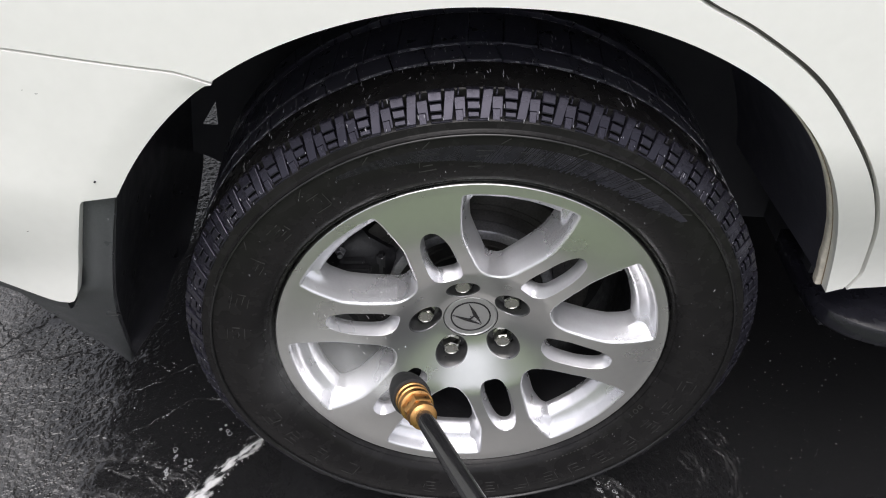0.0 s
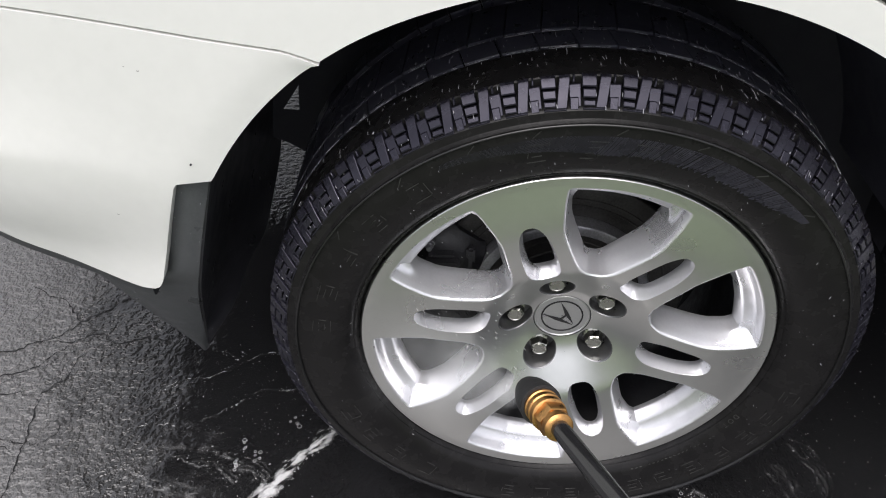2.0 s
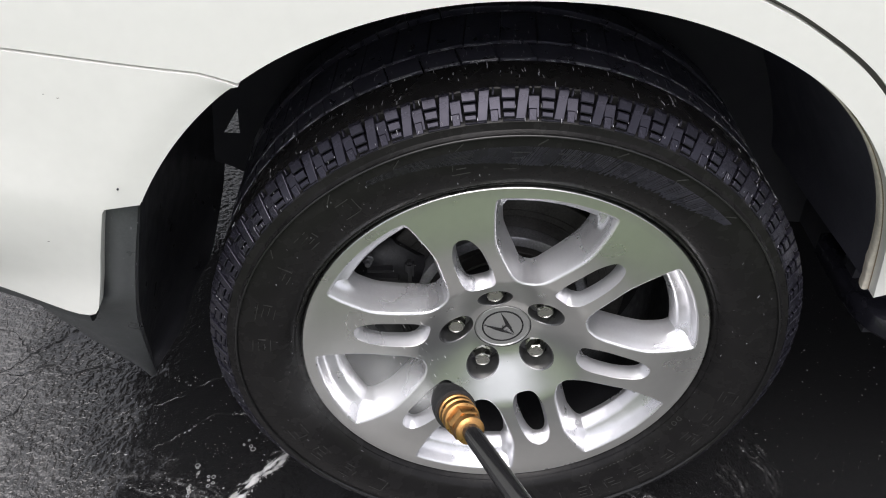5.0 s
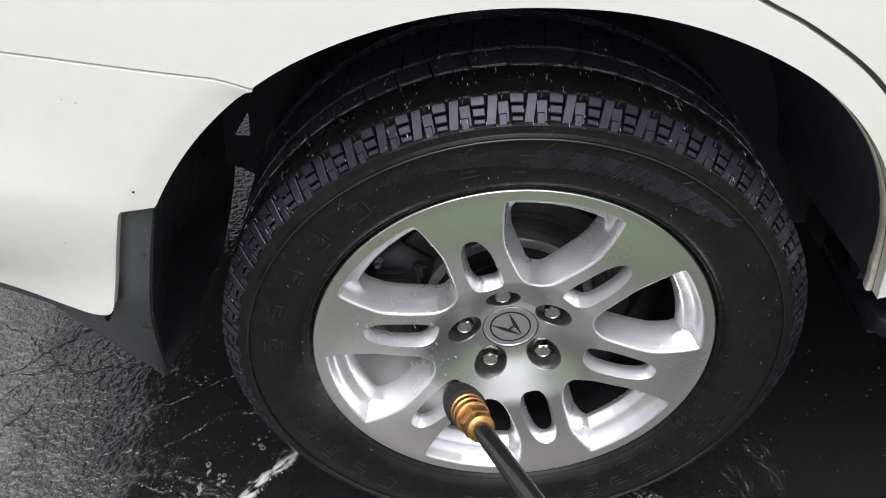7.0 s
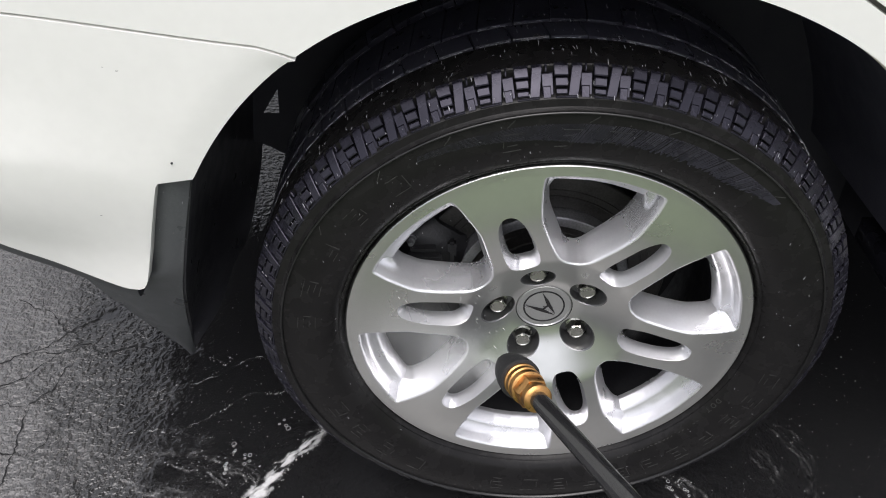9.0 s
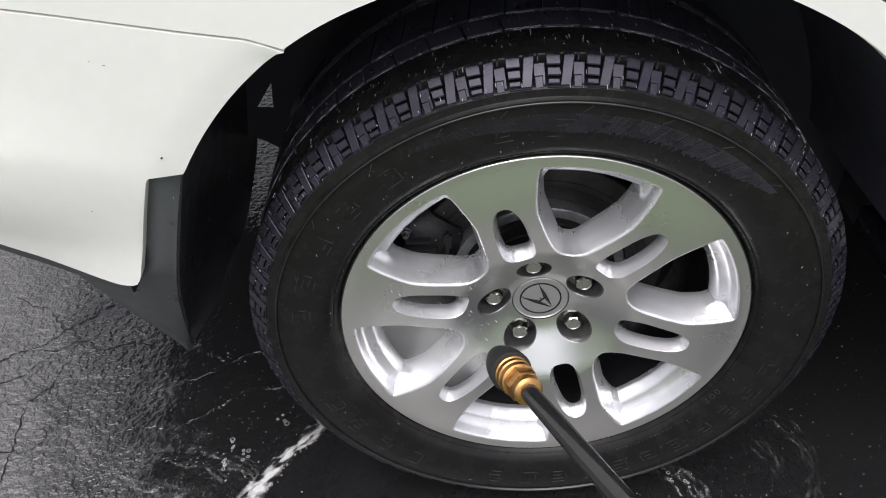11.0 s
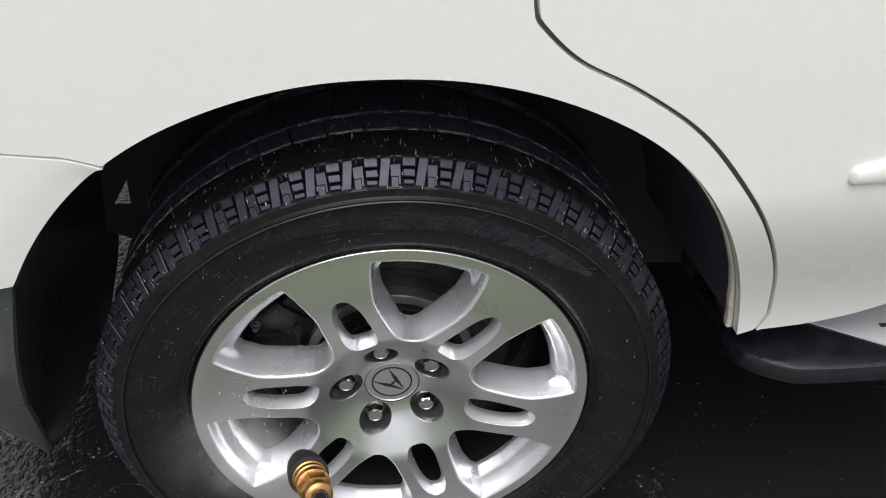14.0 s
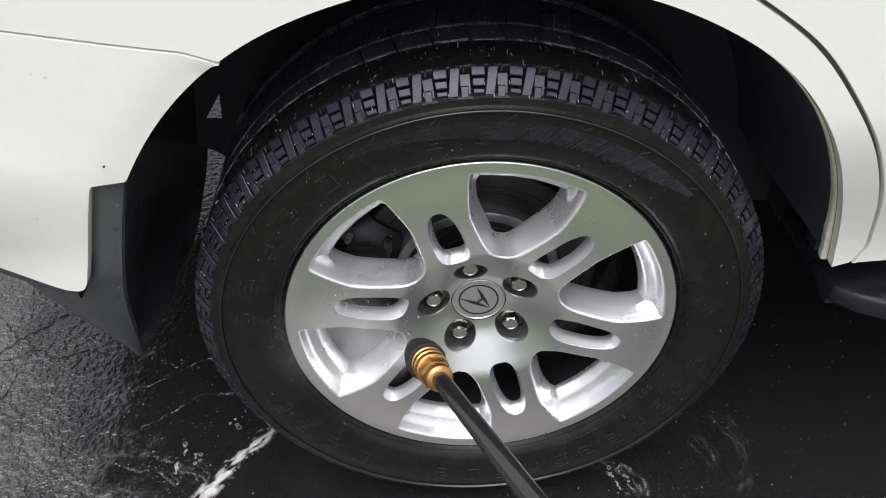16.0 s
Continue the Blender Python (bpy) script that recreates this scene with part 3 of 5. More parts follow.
def build_wheel_well():
    # the liner over the tyre, from the arch's edge inwards
    deg = np.arange(1, 151.1, 3.0)
    rows = []
    for back, grow in ((0.012, 0.004), (0.03, 0.006), (0.08, 0.004), (0.2, -0.004), (0.35, -0.012), (0.46, -0.018)):
        p = arch(deg, grow)
        rows.append([(x, float(side(x, z)) + back, z) for x, z in p])
    loft("wheel_arch_liner", rows, liner_black, car, "black plastic wheel arch liner with water drops")
    # the hanging mud flap: grey outer face, front face blackened for its shade
    ridge = curve3([(-0.386, -0.018, 0.624), (-0.418, -0.014, 0.50), (-0.446, 0.022, 0.405), (-0.475, 0.080, 0.29), (-0.500, 0.133, 0.187)], 26)
    back = curve3([(-0.4185, -0.0265, 0.622), (-0.457, -0.004, 0.505), (-0.480, 0.006, 0.454), (-0.556, 0.014, 0.455), (-0.538, 0.055, 0.352), (-0.505, 0.134, 0.185)], 26)
    rows = []
    for u in np.linspace(0, 1, 9):
        bow = 0.010 * math.sin(math.pi * min(1, u * 1.2)) * 0.5
        rows.append((1 - u) * ridge + u * back + np.array([0, -bow, 0]))
    flap = loft("mud_flap", rows, plastic, car, "dark grey moulded mud flap, wet and scuffed", thick=0.004)
    low = curve3([(-0.392, 0.418, 0.60), (-0.412, 0.418, 0.45), (-0.423, 0.415, 0.355), (-0.432, 0.366, 0.300), (-0.44, 0.304, 0.264), (-0.46, 0.265, 0.239),
                  (-0.475, 0.215, 0.20), (-0.500, 0.137, 0.183)], 26)
    rows = []
    for u in np.linspace(0, 1, 12):
        rows.append((1 - u) * (ridge + np.array([0, 0.001, 0])) + u * low + np.array([-0.02 * math.sin(math.pi * u), 0, 0]))
    loft("flap_front", rows, flap_black, flap, "inner face of the mud flap, blackened for shade", thick=0.003)
    # inner wall with a small open triangle towards the light behind
    wall = np.array([(-0.455, 0.398), (-0.412, 0.392), (-0.386, 0.373), (-0.293, 0.320), (0.62, 0.25), (0.62, 0.95), (-0.455, 0.95)])
    hole = np.array([(-0.3740, 0.4830), (-0.4005, 0.4425), (-0.3768, 0.4415)])
    v, f = sheet(resample(wall, 0.03), [hole], np.zeros((1, 2)) + 9, 0.01)
    mesh_object("inner_wall", [(x, 0.38, z) for x, z in v], f, hole_black, car, "black inner wall of the wheel well", smooth=0)
    bm = bmesh.new()
    tube(bm, [(-0.05, 0.30, 0.34), (0.0, 0.45, 0.33), (0.03, 0.60, 0.32)], 0.03, 12)
    tube(bm, [(0.10, 0.28, 0.40), (0.12, 0.40, 0.62), (0.12, 0.44, 0.85)], 0.035, 12)
    part("suspension_strut", bm, dark_metal, car)


build_wheel_well()


def build_shell():
    """Plain closing of the car round what is seen."""
    bm = bmesh.new()
    xs = np.r_[np.linspace(REAR, -0.56, 10), np.linspace(-0.5, 1.25, 12)]
    rows = []
    for z, extra in ((1.06, 0.0), (1.09, 0.012), (1.30, 0.07), (1.60, 0.17), (1.70, 0.32), (1.73, 0.95), (1.70, 1.60), (1.62, 1.86), (1.30, 1.935), (1.06, 1.95), (0.60, 1.95), (0.40, 1.92)):
        rows.append([bm.verts.new((x + 0.10 * max(0, z - 1.1) * (x < -0.5), float(side(x, 1.06)) + extra if extra < 1 else extra - 0.07 - float(side(x, 1.06)), z)) for x in xs])
    for a, b in zip(rows, rows[1:]):
        for k in range(len(xs) - 1):
            bm.faces.new((a[k], a[k + 1], b[k + 1], b[k]))
    part("upper_body", bm, paint, car, "white upper body and roof", smooth=30)
    bm = bmesh.new()
    # dark floor pan, tail and far side
    box(bm, (-0.28, 0.44, 0.30), (1.25, 1.90, 0.40))
    box(bm, (-0.84, 0.43, 0.52), (-0.27, 1.9, 0.60))
    box(bm, (0.52, 0.12, 0.26), (1.25, 0.45, 0.36))
    box(bm, (-0.80, 1.88, 0.40), (1.25, 1.92, 1.65))
    box(bm, (1.22, 0.05, 0.40), (1.25, 1.88, 1.65))
    part("floor_pan", bm, hole_black, car, "black underside of the car", smooth=0)
    bm = bmesh.new()
    ys = np.linspace(0.31, 1.57, 12)
    prof = [(-0.905, 0.55), (-0.95, 0.60), (-0.96, 0.85), (-0.93, 1.06), (-0.86, 1.5), (-0.78, 1.70)]
    rows = [[bm.verts.new((x + 0.06 * ((y - 0.94) / 0.63) ** 2, y, z)) for y in ys] for x, z in prof]
    for a, b in zip(rows, rows[1:]):
        for k in range(len(ys) - 1):
            bm.faces.new((a[k], a[k + 1], b[k + 1], b[k]))
    part("tailgate", bm, paint, car, "white tailgate", smooth=40)
    # dark backing behind the panel gaps
    pts = np.array([(x, z) for x in np.arange(-0.88, 1.24, 0.03) for z in np.arange(0.47, 1.04, 0.03)])
    lo = np.vstack([arch(np.arange(6, 153, 3.0), 0.012), [(-0.47, 0.56), (-0.6, 0.57), (-0.90, 0.64), (-0.90, 1.05), (1.24, 1.05), (1.24, 0.52), (0.66, 0.49), (0.52, 0.455)]])
    v, f = sheet(resample(lo, 0.02), [], pts, 0.012)
    mesh_object("inner_panel", [(x, float(side(x, z)) + 0.0135, z) for x, z in v], f, primer_grey, car, smooth=60)


build_shell()


def build_running_board():
    bm = bmesh.new()
    # plan of the end and front edge, as a rounded outline
    plan = np.vstack([rounded([(1.30, -0.008), (0.70, -0.007), (0.56, -0.004), (0.515, 0.006), (0.478, 0.033), (0.462, 0.065), (0.458, 0.12)], 6, closed=False), [(0.458, 0.20), (1.30, 0.20)]])
    rings = []
    for z, out in ((0.334, -0.014), (0.337, -0.006), (0.344, 0.0), (0.360, 0.0), (0.367, -0.003), (0.3705, -0.009)):
        rings.append([bm.verts.new((p[0] - out * (0.6 if p[0] < 0.6 else 0), p[1] - out, z)) for p in plan])
    for a, b in zip(rings, rings[1:]):
        for k in range(len(plan)):
            bm.faces.new((a[k], a[(k + 1) % len(plan)], b[(k + 1) % len(plan)], b[k]))
    bm.faces.new(rings[0][::-1])
    bm.faces.new(rings[-1])
    board = part("running_board", bm, gloss_black, car, "black running board below the door", smooth=35)
    bm = bmesh.new()
    outline = [(0.548, 0.110), (0.681, 0.021), (0.706, 0.005), (1.28, 0.003), (1.28, 0.110)]
    low, high = [[bm.verts.new((x, y, z)) for x, y in outline] for z in (0.3700, 0.3738)]
    bm.faces.new(high)
    for k in range(5):
        bm.faces.new((low[k], low[(k + 1) % 5], high[(k + 1) % 5], high[k]))
    plate = part("step_plate", bm, steel_plate, board, "brushed silver step plate", smooth=0)
    for x in (0.690, 0.755, 0.820):
        bm = bmesh.new()
        box(bm, (x - 0.012, 0.062, 0.3735), (x + 0.012, 0.070, 0.3755), bevel=0.001)
        part("grip_slot", bm, hole_black, board)
    bm = bmesh.new()
    box(bm, (0.47, 0.112, 0.36), (1.25, 0.145, 0.47))
    part("rocker_panel", bm, flap_black, car, "black rocker panel", smooth=0)


build_running_board()


# ---- wheel ----
SPOKES, LUGS = 6, 5
WIN_DEG, LUG_DEG = 77.6, 101.9


def dish(r):
    """Depth of the wheel's face behind its outer ring."""
    return np.interp(np.asarray(r, float), _dish_r, _dish_y)


_dish_r = np.arange(0.0, 0.2601, 0.002)
_dish_y = np.convolve(np.pad(np.interp(_dish_r, (0, 0.040, 0.047, 0.06, 0.08, 0.1075, 0.112, 0.15, 0.18, 0.206, 0.236), (0.0465, 0.0455, 0.0435, 0.0368, 0.0250, 0.0090, 0.0076, 0.0012, -0.0014, -0.0014, 0)), 2, mode="edge"), np.ones(5) / 5, "valid")


def cut_corners(loop, times=2):
    """Round a polygon's corners a little."""
    p = np.asarray(loop, float)
    for _ in range(times):
        q = np.roll(p, -1, axis=0)
        p = np.stack([0.75 * p + 0.25 * q, 0.25 * p + 0.75 * q], 1).reshape(-1, 2)
    return p


def window_loop(turn):
    """Outline of the opening between two spokes: along the axis, across it."""
    flank = [(0.2325, 0.0380), (0.2290, 0.0560), (0.2245, 0.0700), (0.2060, 0.0676), (0.1840, 0.0624), (0.1690, 0.0580), (0.1610, 0.0545), (0.1400, 0.0415), (0.1190, 0.0275), (0.1095, 0.0185), (0.1030, 0.0070)]
    pts = [(0.2355, -0.014), (0.2355, 0.014)] + flank + [(u, -v) for u, v in flank[::-1]]
    c, s = math.cos(math.radians(turn)), math.sin(math.radians(turn))
    return np.array([(u * c - v * s, u * s + v * c) for u, v in cut_corners(resample(np.array(pts), 0.0055), 2)])


def slot_loop(turn, r0=0.0955, r1=0.1885, wide=0.0195):
    """Outline of the scooped slot in a spoke, a little wider towards the hub."""
    mid, long = (r0 + r1) / 2, (r1 - r0) / 2
    pts = []
    for a in np.linspace(0, 2 * math.pi, 49)[:-1]:
        c, q = math.cos(a), math.sin(a)
        power = 2.5 if c > 0 else 3.2
        k = (abs(c) ** power + abs(q) ** power) ** (-1 / power)
        pts.append((mid + long * k * c, wide * k * q * (1.0 - 0.12 * c)))
    c, s = math.cos(math.radians(turn)), math.sin(math.radians(turn))
    return np.array([(x * c - y * s, x * s + y * c) for x, y in pts])


def inset(loop, d):
    way = np.roll(loop, -1, axis=0) - np.roll(loop, 1, axis=0)
    nrm = np.stack([-way[:, 1], way[:, 0]], 1) / (np.hypot(*way.T)[:, None] + 1e-12)
    area = np.sum(loop[:, 0] * np.roll(loop[:, 1], -1) - np.roll(loop[:, 0], -1) * loop[:, 1])
    d = np.asarray(d, float)
    return loop + nrm * np.sign(area) * (d[:, None] if d.ndim else d)


def wall_mesh(bm, loops):
    """Join outlines at given depths: rows of (outline, depth)."""
    rings = [[bm.verts.new((p[0], y, p[1] + HUB)) for p, y in zip(loop, np.broadcast_to(depth, len(loop)))] for loop, depth in loops]
    n = len(rings[0])
    for a, b in zip(rings, rings[1:]):
        for k in range(n):
            bm.faces.new((a[k], a[(k + 1) % n], b[(k + 1) % n], b[k]))


def build_wheel():
    windows = [resample(window_loop(WIN_DEG + 60 * k), 0.0026) for k in range(SPOKES)]
    slots = [resample(slot_loop(WIN_DEG - 30 + 60 * k), 0.0035) for k in range(SPOKES)]
    lug_at = [(0.060 * math.cos(math.radians(LUG_DEG - 72 * k)), 0.060 * math.sin(math.radians(LUG_DEG - 72 * k))) for k in range(LUGS)]
    ring = np.linspace(0, 2 * math.pi, 37)[:-1]
    pockets = [np.stack([x + 0.0220 * np.cos(ring), z + 0.0220 * np.sin(ring)], 1) for x, z in lug_at]
    cap_hole = np.stack([0.0364 * np.cos(np.linspace(0, 2 * math.pi, 61)[:-1]), 0.0364 * np.sin(np.linspace(0, 2 * math.pi, 61)[:-1])], 1)
    edge = np.linspace(0, 2 * math.pi, 241)[:-1]
    outer = np.stack([0.243 * np.cos(edge), 0.243 * np.sin(edge)], 1)
    grid = np.array([(r * math.cos(a), r * math.sin(a)) for i, r in enumerate(np.arange(0.045, 0.242, 0.006)) for a in np.arange(0, 2 * math.pi, 0.0075 / r) + 0.01 * i])
    v, f = sheet(outer, windows + slots + pockets + [cap_hole], grid, 0.003)
    depth = dish(np.hypot(*v.T))
    bm = bmesh.new()
    vs = [bm.verts.new((p[0], d, p[1] + HUB)) for p, d in zip(v, depth)]
    for t in f:
        bm.faces.new([vs[i] for i in t])
    for y0, r0, y1, r1 in ((0.0, 0.243, -0.0004, 0.2465), (-0.0004, 0.2465, -0.0004, 0.2482), (-0.0004, 0.2482, 0.0004, 0.2493), (0.0004, 0.2493, 0.0020, 0.2500), (0.0020, 0.2500, 0.012, 0.2500)):
        a, b = [[bm.verts.new((r * math.cos(t), y, HUB + r * math.sin(t))) for t in edge] for y, r in ((y0 + float(dish(0.243)) * (r0 == 0.243), r0), (y1, r1))]
        for k in range(len(edge)):
            bm.faces.new((a[k], a[(k + 1) % 240], b[(k + 1) % 240], b[k]))
    bmesh.ops.remove_doubles(bm, verts=bm.verts, dist=1e-5)
    wheel = part("wheel", bm, alloy, car, "machined silver six-spoke alloy wheel with wet satin faces", smooth=35)
    # side walls of the openings between the spokes
    for w in windows:
        r = np.hypot(*w.T)
        d0 = dish(r)
        far = smoothstep((r - 0.20) / 0.03)
        bm = bmesh.new()
        near_hub = smoothstep((r - 0.095) / 0.03)
        sink = lambda t: d0 + (0.040 - 0.45 * d0) * t
        ease = 0.60 + 0.40 * near_hub
        wall_mesh(bm, [(w, d0), (inset(w, 0.0010), d0 + 0.0003), (inset(w, 0.0020), d0 + 0.0012), (inset(w, 0.0030 * ease), d0 + 0.0034), (inset(w, 0.0050 * ease + 0.0010 * far), sink(0.30)),
                       (inset(w, 0.0074 * ease + 0.0020 * far), sink(0.50)), (inset(w, 0.0080 * ease + 0.0100 * far), sink(0.55)), (inset(w, 0.0090 * ease + 0.0125 * far), sink(0.64)),
                       (inset(w, 0.0124 * ease + 0.0130 * far), sink(0.95)), (inset(w, 0.0130 * ease + 0.0135 * far), sink(1.0)), (inset(w, 0.0124 * ease + 0.0130 * far), sink(1.0) + 0.006)])
        part("window_wall", bm, alloy_wall, wheel, smooth=60)
    for k, w in enumerate(slots):
        mid = w.mean(0)
        out = mid / np.hypot(*mid)
        r = np.hypot(*w.T)
        d0 = dish(r)
        bm = bmesh.new()
        reach = (w - mid) @ out
        hole = mid + (w - mid) * 0.75 + np.outer(reach * np.where(reach < 0, 0.04, 0.11), out)
        at = lambda u: w + (hole - w) * u
        wall_mesh(bm, [(w, d0), (at(0.06), d0 + 0.0005), (at(0.12), d0 + 0.0020), (at(0.34), d0 + 0.0046), (at(0.60), d0 + 0.0083), (at(0.84), d0 + 0.0120), (at(0.97), d0 + 0.0146), (at(1.0), d0 + 0.0162), (at(0.95), d0 + 0.0200)])
        part("slot_wall", bm, alloy_wall, wheel, smooth=50)
    # pockets of the same casting, their shade put into a darker metal colour
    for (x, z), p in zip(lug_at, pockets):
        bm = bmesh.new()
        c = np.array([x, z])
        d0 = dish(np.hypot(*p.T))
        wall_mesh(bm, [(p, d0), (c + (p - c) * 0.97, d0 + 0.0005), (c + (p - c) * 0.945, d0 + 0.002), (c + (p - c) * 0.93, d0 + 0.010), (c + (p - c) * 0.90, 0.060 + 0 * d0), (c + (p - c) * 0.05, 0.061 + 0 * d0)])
        part("lug_pocket", bm, shaded_pocket_metal, wheel, smooth=45)
    # hex nuts with chamfered, slightly hollow tips
    bm = bmesh.new()
    rings = []
    for y, r, round_ in ((0.014, 0.0132, 1), (0.011, 0.0132, 1), (0.0095, 0.0116, 0), (-0.0010, 0.0116, 0), (-0.0024, 0.0108, 0), (-0.0036, 0.0094, 1), (-0.0038, 0.0086, 1), (-0.0030, 0.0080, 1), (-0.0028, 0.0076, 1), (-0.0028, 0.003, 1)):
        row = []
        for k in range(24):
            a = 2 * math.pi * k / 24
            hr = r * math.cos(math.pi / 6) / math.cos((a % (math.pi / 3)) - math.pi / 6)
            q = r if round_ else hr
            row.append(bm.verts.new((q * math.cos(a), y, q * math.sin(a))))
        rings.append(row)
    for a, b in zip(rings, rings[1:]):
        for k in range(24):
            bm.faces.new((a[k], a[(k + 1) % 24], b[(k + 1) % 24], b[k]))
    bm.faces.new(rings[-1])
    first = part("lug_nut", bm, chrome, wheel, "chrome hexagonal lug nut", smooth=18)
    first.location = (lug_at[0][0], 0.0425, lug_at[0][1] + HUB)
    first.rotation_euler = (0, radians(11), 0)
    for k, (x, z) in enumerate(lug_at[1:]):
        ob = first.copy()
        scene.collection.objects.link(ob)
        ob.location = (x, 0.0425, z + HUB)
        ob.rotation_euler = (0, radians(25 + 31 * k), 0)
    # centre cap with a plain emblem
    bm = bmesh.new()
    revolve(bm, [(0.042, 0.0384), (0.0325, 0.0380), (0.0312, 0.0370), (0.0310, 0.0358), (0.0322, 0.0348), (0.0326, 0.030), (0.0326, 0.018), (0.0326, 0.001)], 72)
    cap = part("centre_cap", bm, cap_grey, wheel, "grey round centre cap", smooth=40)
    bm = bmesh.new()
    revolve(bm, [(0.0330, 0.0284), (0.0320, 0.0283), (0.0320, 0.0262), (0.0330, 0.0261)], 72)
    part("emblem_ring", bm, logo_black, cap, "black emblem ring")
    turn = Matrix.Translation((0, 0, HUB)) @ Matrix.Rotation(radians(134), 4, "Y")
    bm = bmesh.new()
    for s in (-1, 1):
        pts = [(s * 0.0046, 0.0005), (s * 0.0158, -0.0205), (s * 0.0112, -0.002), (s * 0.0070, 0.0085), (s * 0.0008, 0.0222)]
        lo_, hi_ = [[bm.verts.new(turn @ Vector((x, y, z))) for x, z in pts] for y in (0.0330, 0.0318)]
        bm.faces.new(hi_)
        for k in range(5):
            bm.faces.new((lo_[k], lo_[(k + 1) % 5], hi_[(k + 1) % 5], hi_[k]))
    box(bm, (-0.0052, 0.0319, 0.0016), (0.0052, 0.0330, 0.0040), turn)
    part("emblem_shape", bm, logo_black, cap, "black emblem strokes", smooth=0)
    cap.location, cap.scale = (0, 0.0138, HUB * 0.06), (0.94, 1, 0.94)
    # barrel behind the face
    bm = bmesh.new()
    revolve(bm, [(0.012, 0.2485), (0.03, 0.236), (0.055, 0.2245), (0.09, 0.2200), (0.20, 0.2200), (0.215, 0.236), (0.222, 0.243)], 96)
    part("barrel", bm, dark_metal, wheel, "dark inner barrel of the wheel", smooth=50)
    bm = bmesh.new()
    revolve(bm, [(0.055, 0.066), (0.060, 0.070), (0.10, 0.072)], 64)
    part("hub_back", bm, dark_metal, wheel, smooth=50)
    return wheel


wheel = build_wheel()


def build_brake():
    bm = bmesh.new()
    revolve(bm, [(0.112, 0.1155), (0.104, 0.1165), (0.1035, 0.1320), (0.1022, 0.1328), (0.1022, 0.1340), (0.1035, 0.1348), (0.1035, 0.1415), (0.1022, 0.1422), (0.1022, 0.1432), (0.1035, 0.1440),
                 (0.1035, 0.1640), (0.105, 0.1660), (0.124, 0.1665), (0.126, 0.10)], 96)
    disc = part("brake_disc", bm, dark_iron, car, "dark wet cast iron brake disc", smooth=30)
    bm = bmesh.new()
    revolve(bm, [(0.0862, 0.1005), (0.0858, 0.1015), (0.0864, 0.1030), (0.0866, 0.1105), (0.0880, 0.1130), (0.0915, 0.1145), (0.112, 0.1155)], 96)
    part("disc_hat", bm, iron, disc, "bare grey hub of the brake disc", smooth=30)
    bm = bmesh.new()
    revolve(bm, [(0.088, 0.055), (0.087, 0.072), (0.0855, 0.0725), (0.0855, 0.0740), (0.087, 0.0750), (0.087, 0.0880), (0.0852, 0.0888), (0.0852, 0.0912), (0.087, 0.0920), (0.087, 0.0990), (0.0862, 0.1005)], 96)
    part("disc_face", bm, dark_iron, disc, "dark grooved face of the disc hub", smooth=20)
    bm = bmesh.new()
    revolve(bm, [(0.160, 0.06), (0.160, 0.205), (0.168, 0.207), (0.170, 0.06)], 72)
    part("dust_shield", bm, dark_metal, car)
    bm = bmesh.new()
    rows = []
    for a in np.linspace(144, 182, 15):
        e = abs(a - 163) / 19
        r0, r1, y0 = 0.110 + 0.012 * e ** 3, 0.198 - 0.018 * e ** 4, 0.082 + 0.014 * e ** 3
        loop = [(y0 + 0.008, r0), (y0, r0 + 0.010), (y0 - 0.004 * (1 - e), (r0 + r1) / 2), (y0, r1 - 0.016), (y0 + 0.010, r1 - 0.002), (y0 + 0.030, r1 + 0.004), (0.160, r1), (0.160, r0)]
        c, q = math.cos(radians(a)), math.sin(radians(a))
        rows.append([bm.verts.new((r * c, y, HUB + r * q)) for y, r in loop])
    for a, b in zip(rows, rows[1:]):
        for k in range(8):
            bm.faces.new((a[k], a[(k + 1) % 8], b[(k + 1) % 8], b[k]))
    bm.faces.new(rows[0])
    bm.faces.new(rows[-1][::-1])
    caliper = part("brake_caliper", bm, dark_metal, car, "black brake caliper", smooth=35)
    bm = bmesh.new()
    box(bm, (-0.176, 0.068, 0.408), (-0.130, 0.084, 0.417), Matrix.Identity(4), bevel=0.003)
    part("piston_rib", bm, cast_grey, caliper)
    bm = bmesh.new()
    box(bm, (-0.170, 0.072, 0.425), (-0.138, 0.086, 0.4285), Matrix.Identity(4), bevel=0.001)
    part("piston_rib", bm, cast_grey, caliper)
    for x, w in ((-0.123, 0.011), (-0.196, 0.008)):
        bm = bmesh.new()
        box(bm, (x, 0.080, 0.372), (x + w, 0.130, 0.432), Matrix.Identity(4), bevel=0.003)
        part("bracket", bm, cast_grey, caliper)
    for x, z in ((-0.171, 0.456), (-0.169, 0.436)):
        bm = bmesh.new()
        tube(bm, [(x, 0.074, z), (x, 0.080, z), (x, 0.0801, z), (x, 0.084, z), (x, 0.0841, z), (x, 0.13, z)], [0.0035, 0.0035, 0.0055, 0.0055, 0.0075, 0.0075], 12)
        part("guide_bolt", bm, iron, caliper)


build_brake()


# ---- tyre ----
BLOCKS = 57


def tyre_flat(co):
    """The weight of the car presses the tyre flat on the ground."""
    if co.z < 0.002:
        co.z = 0.002
    return co


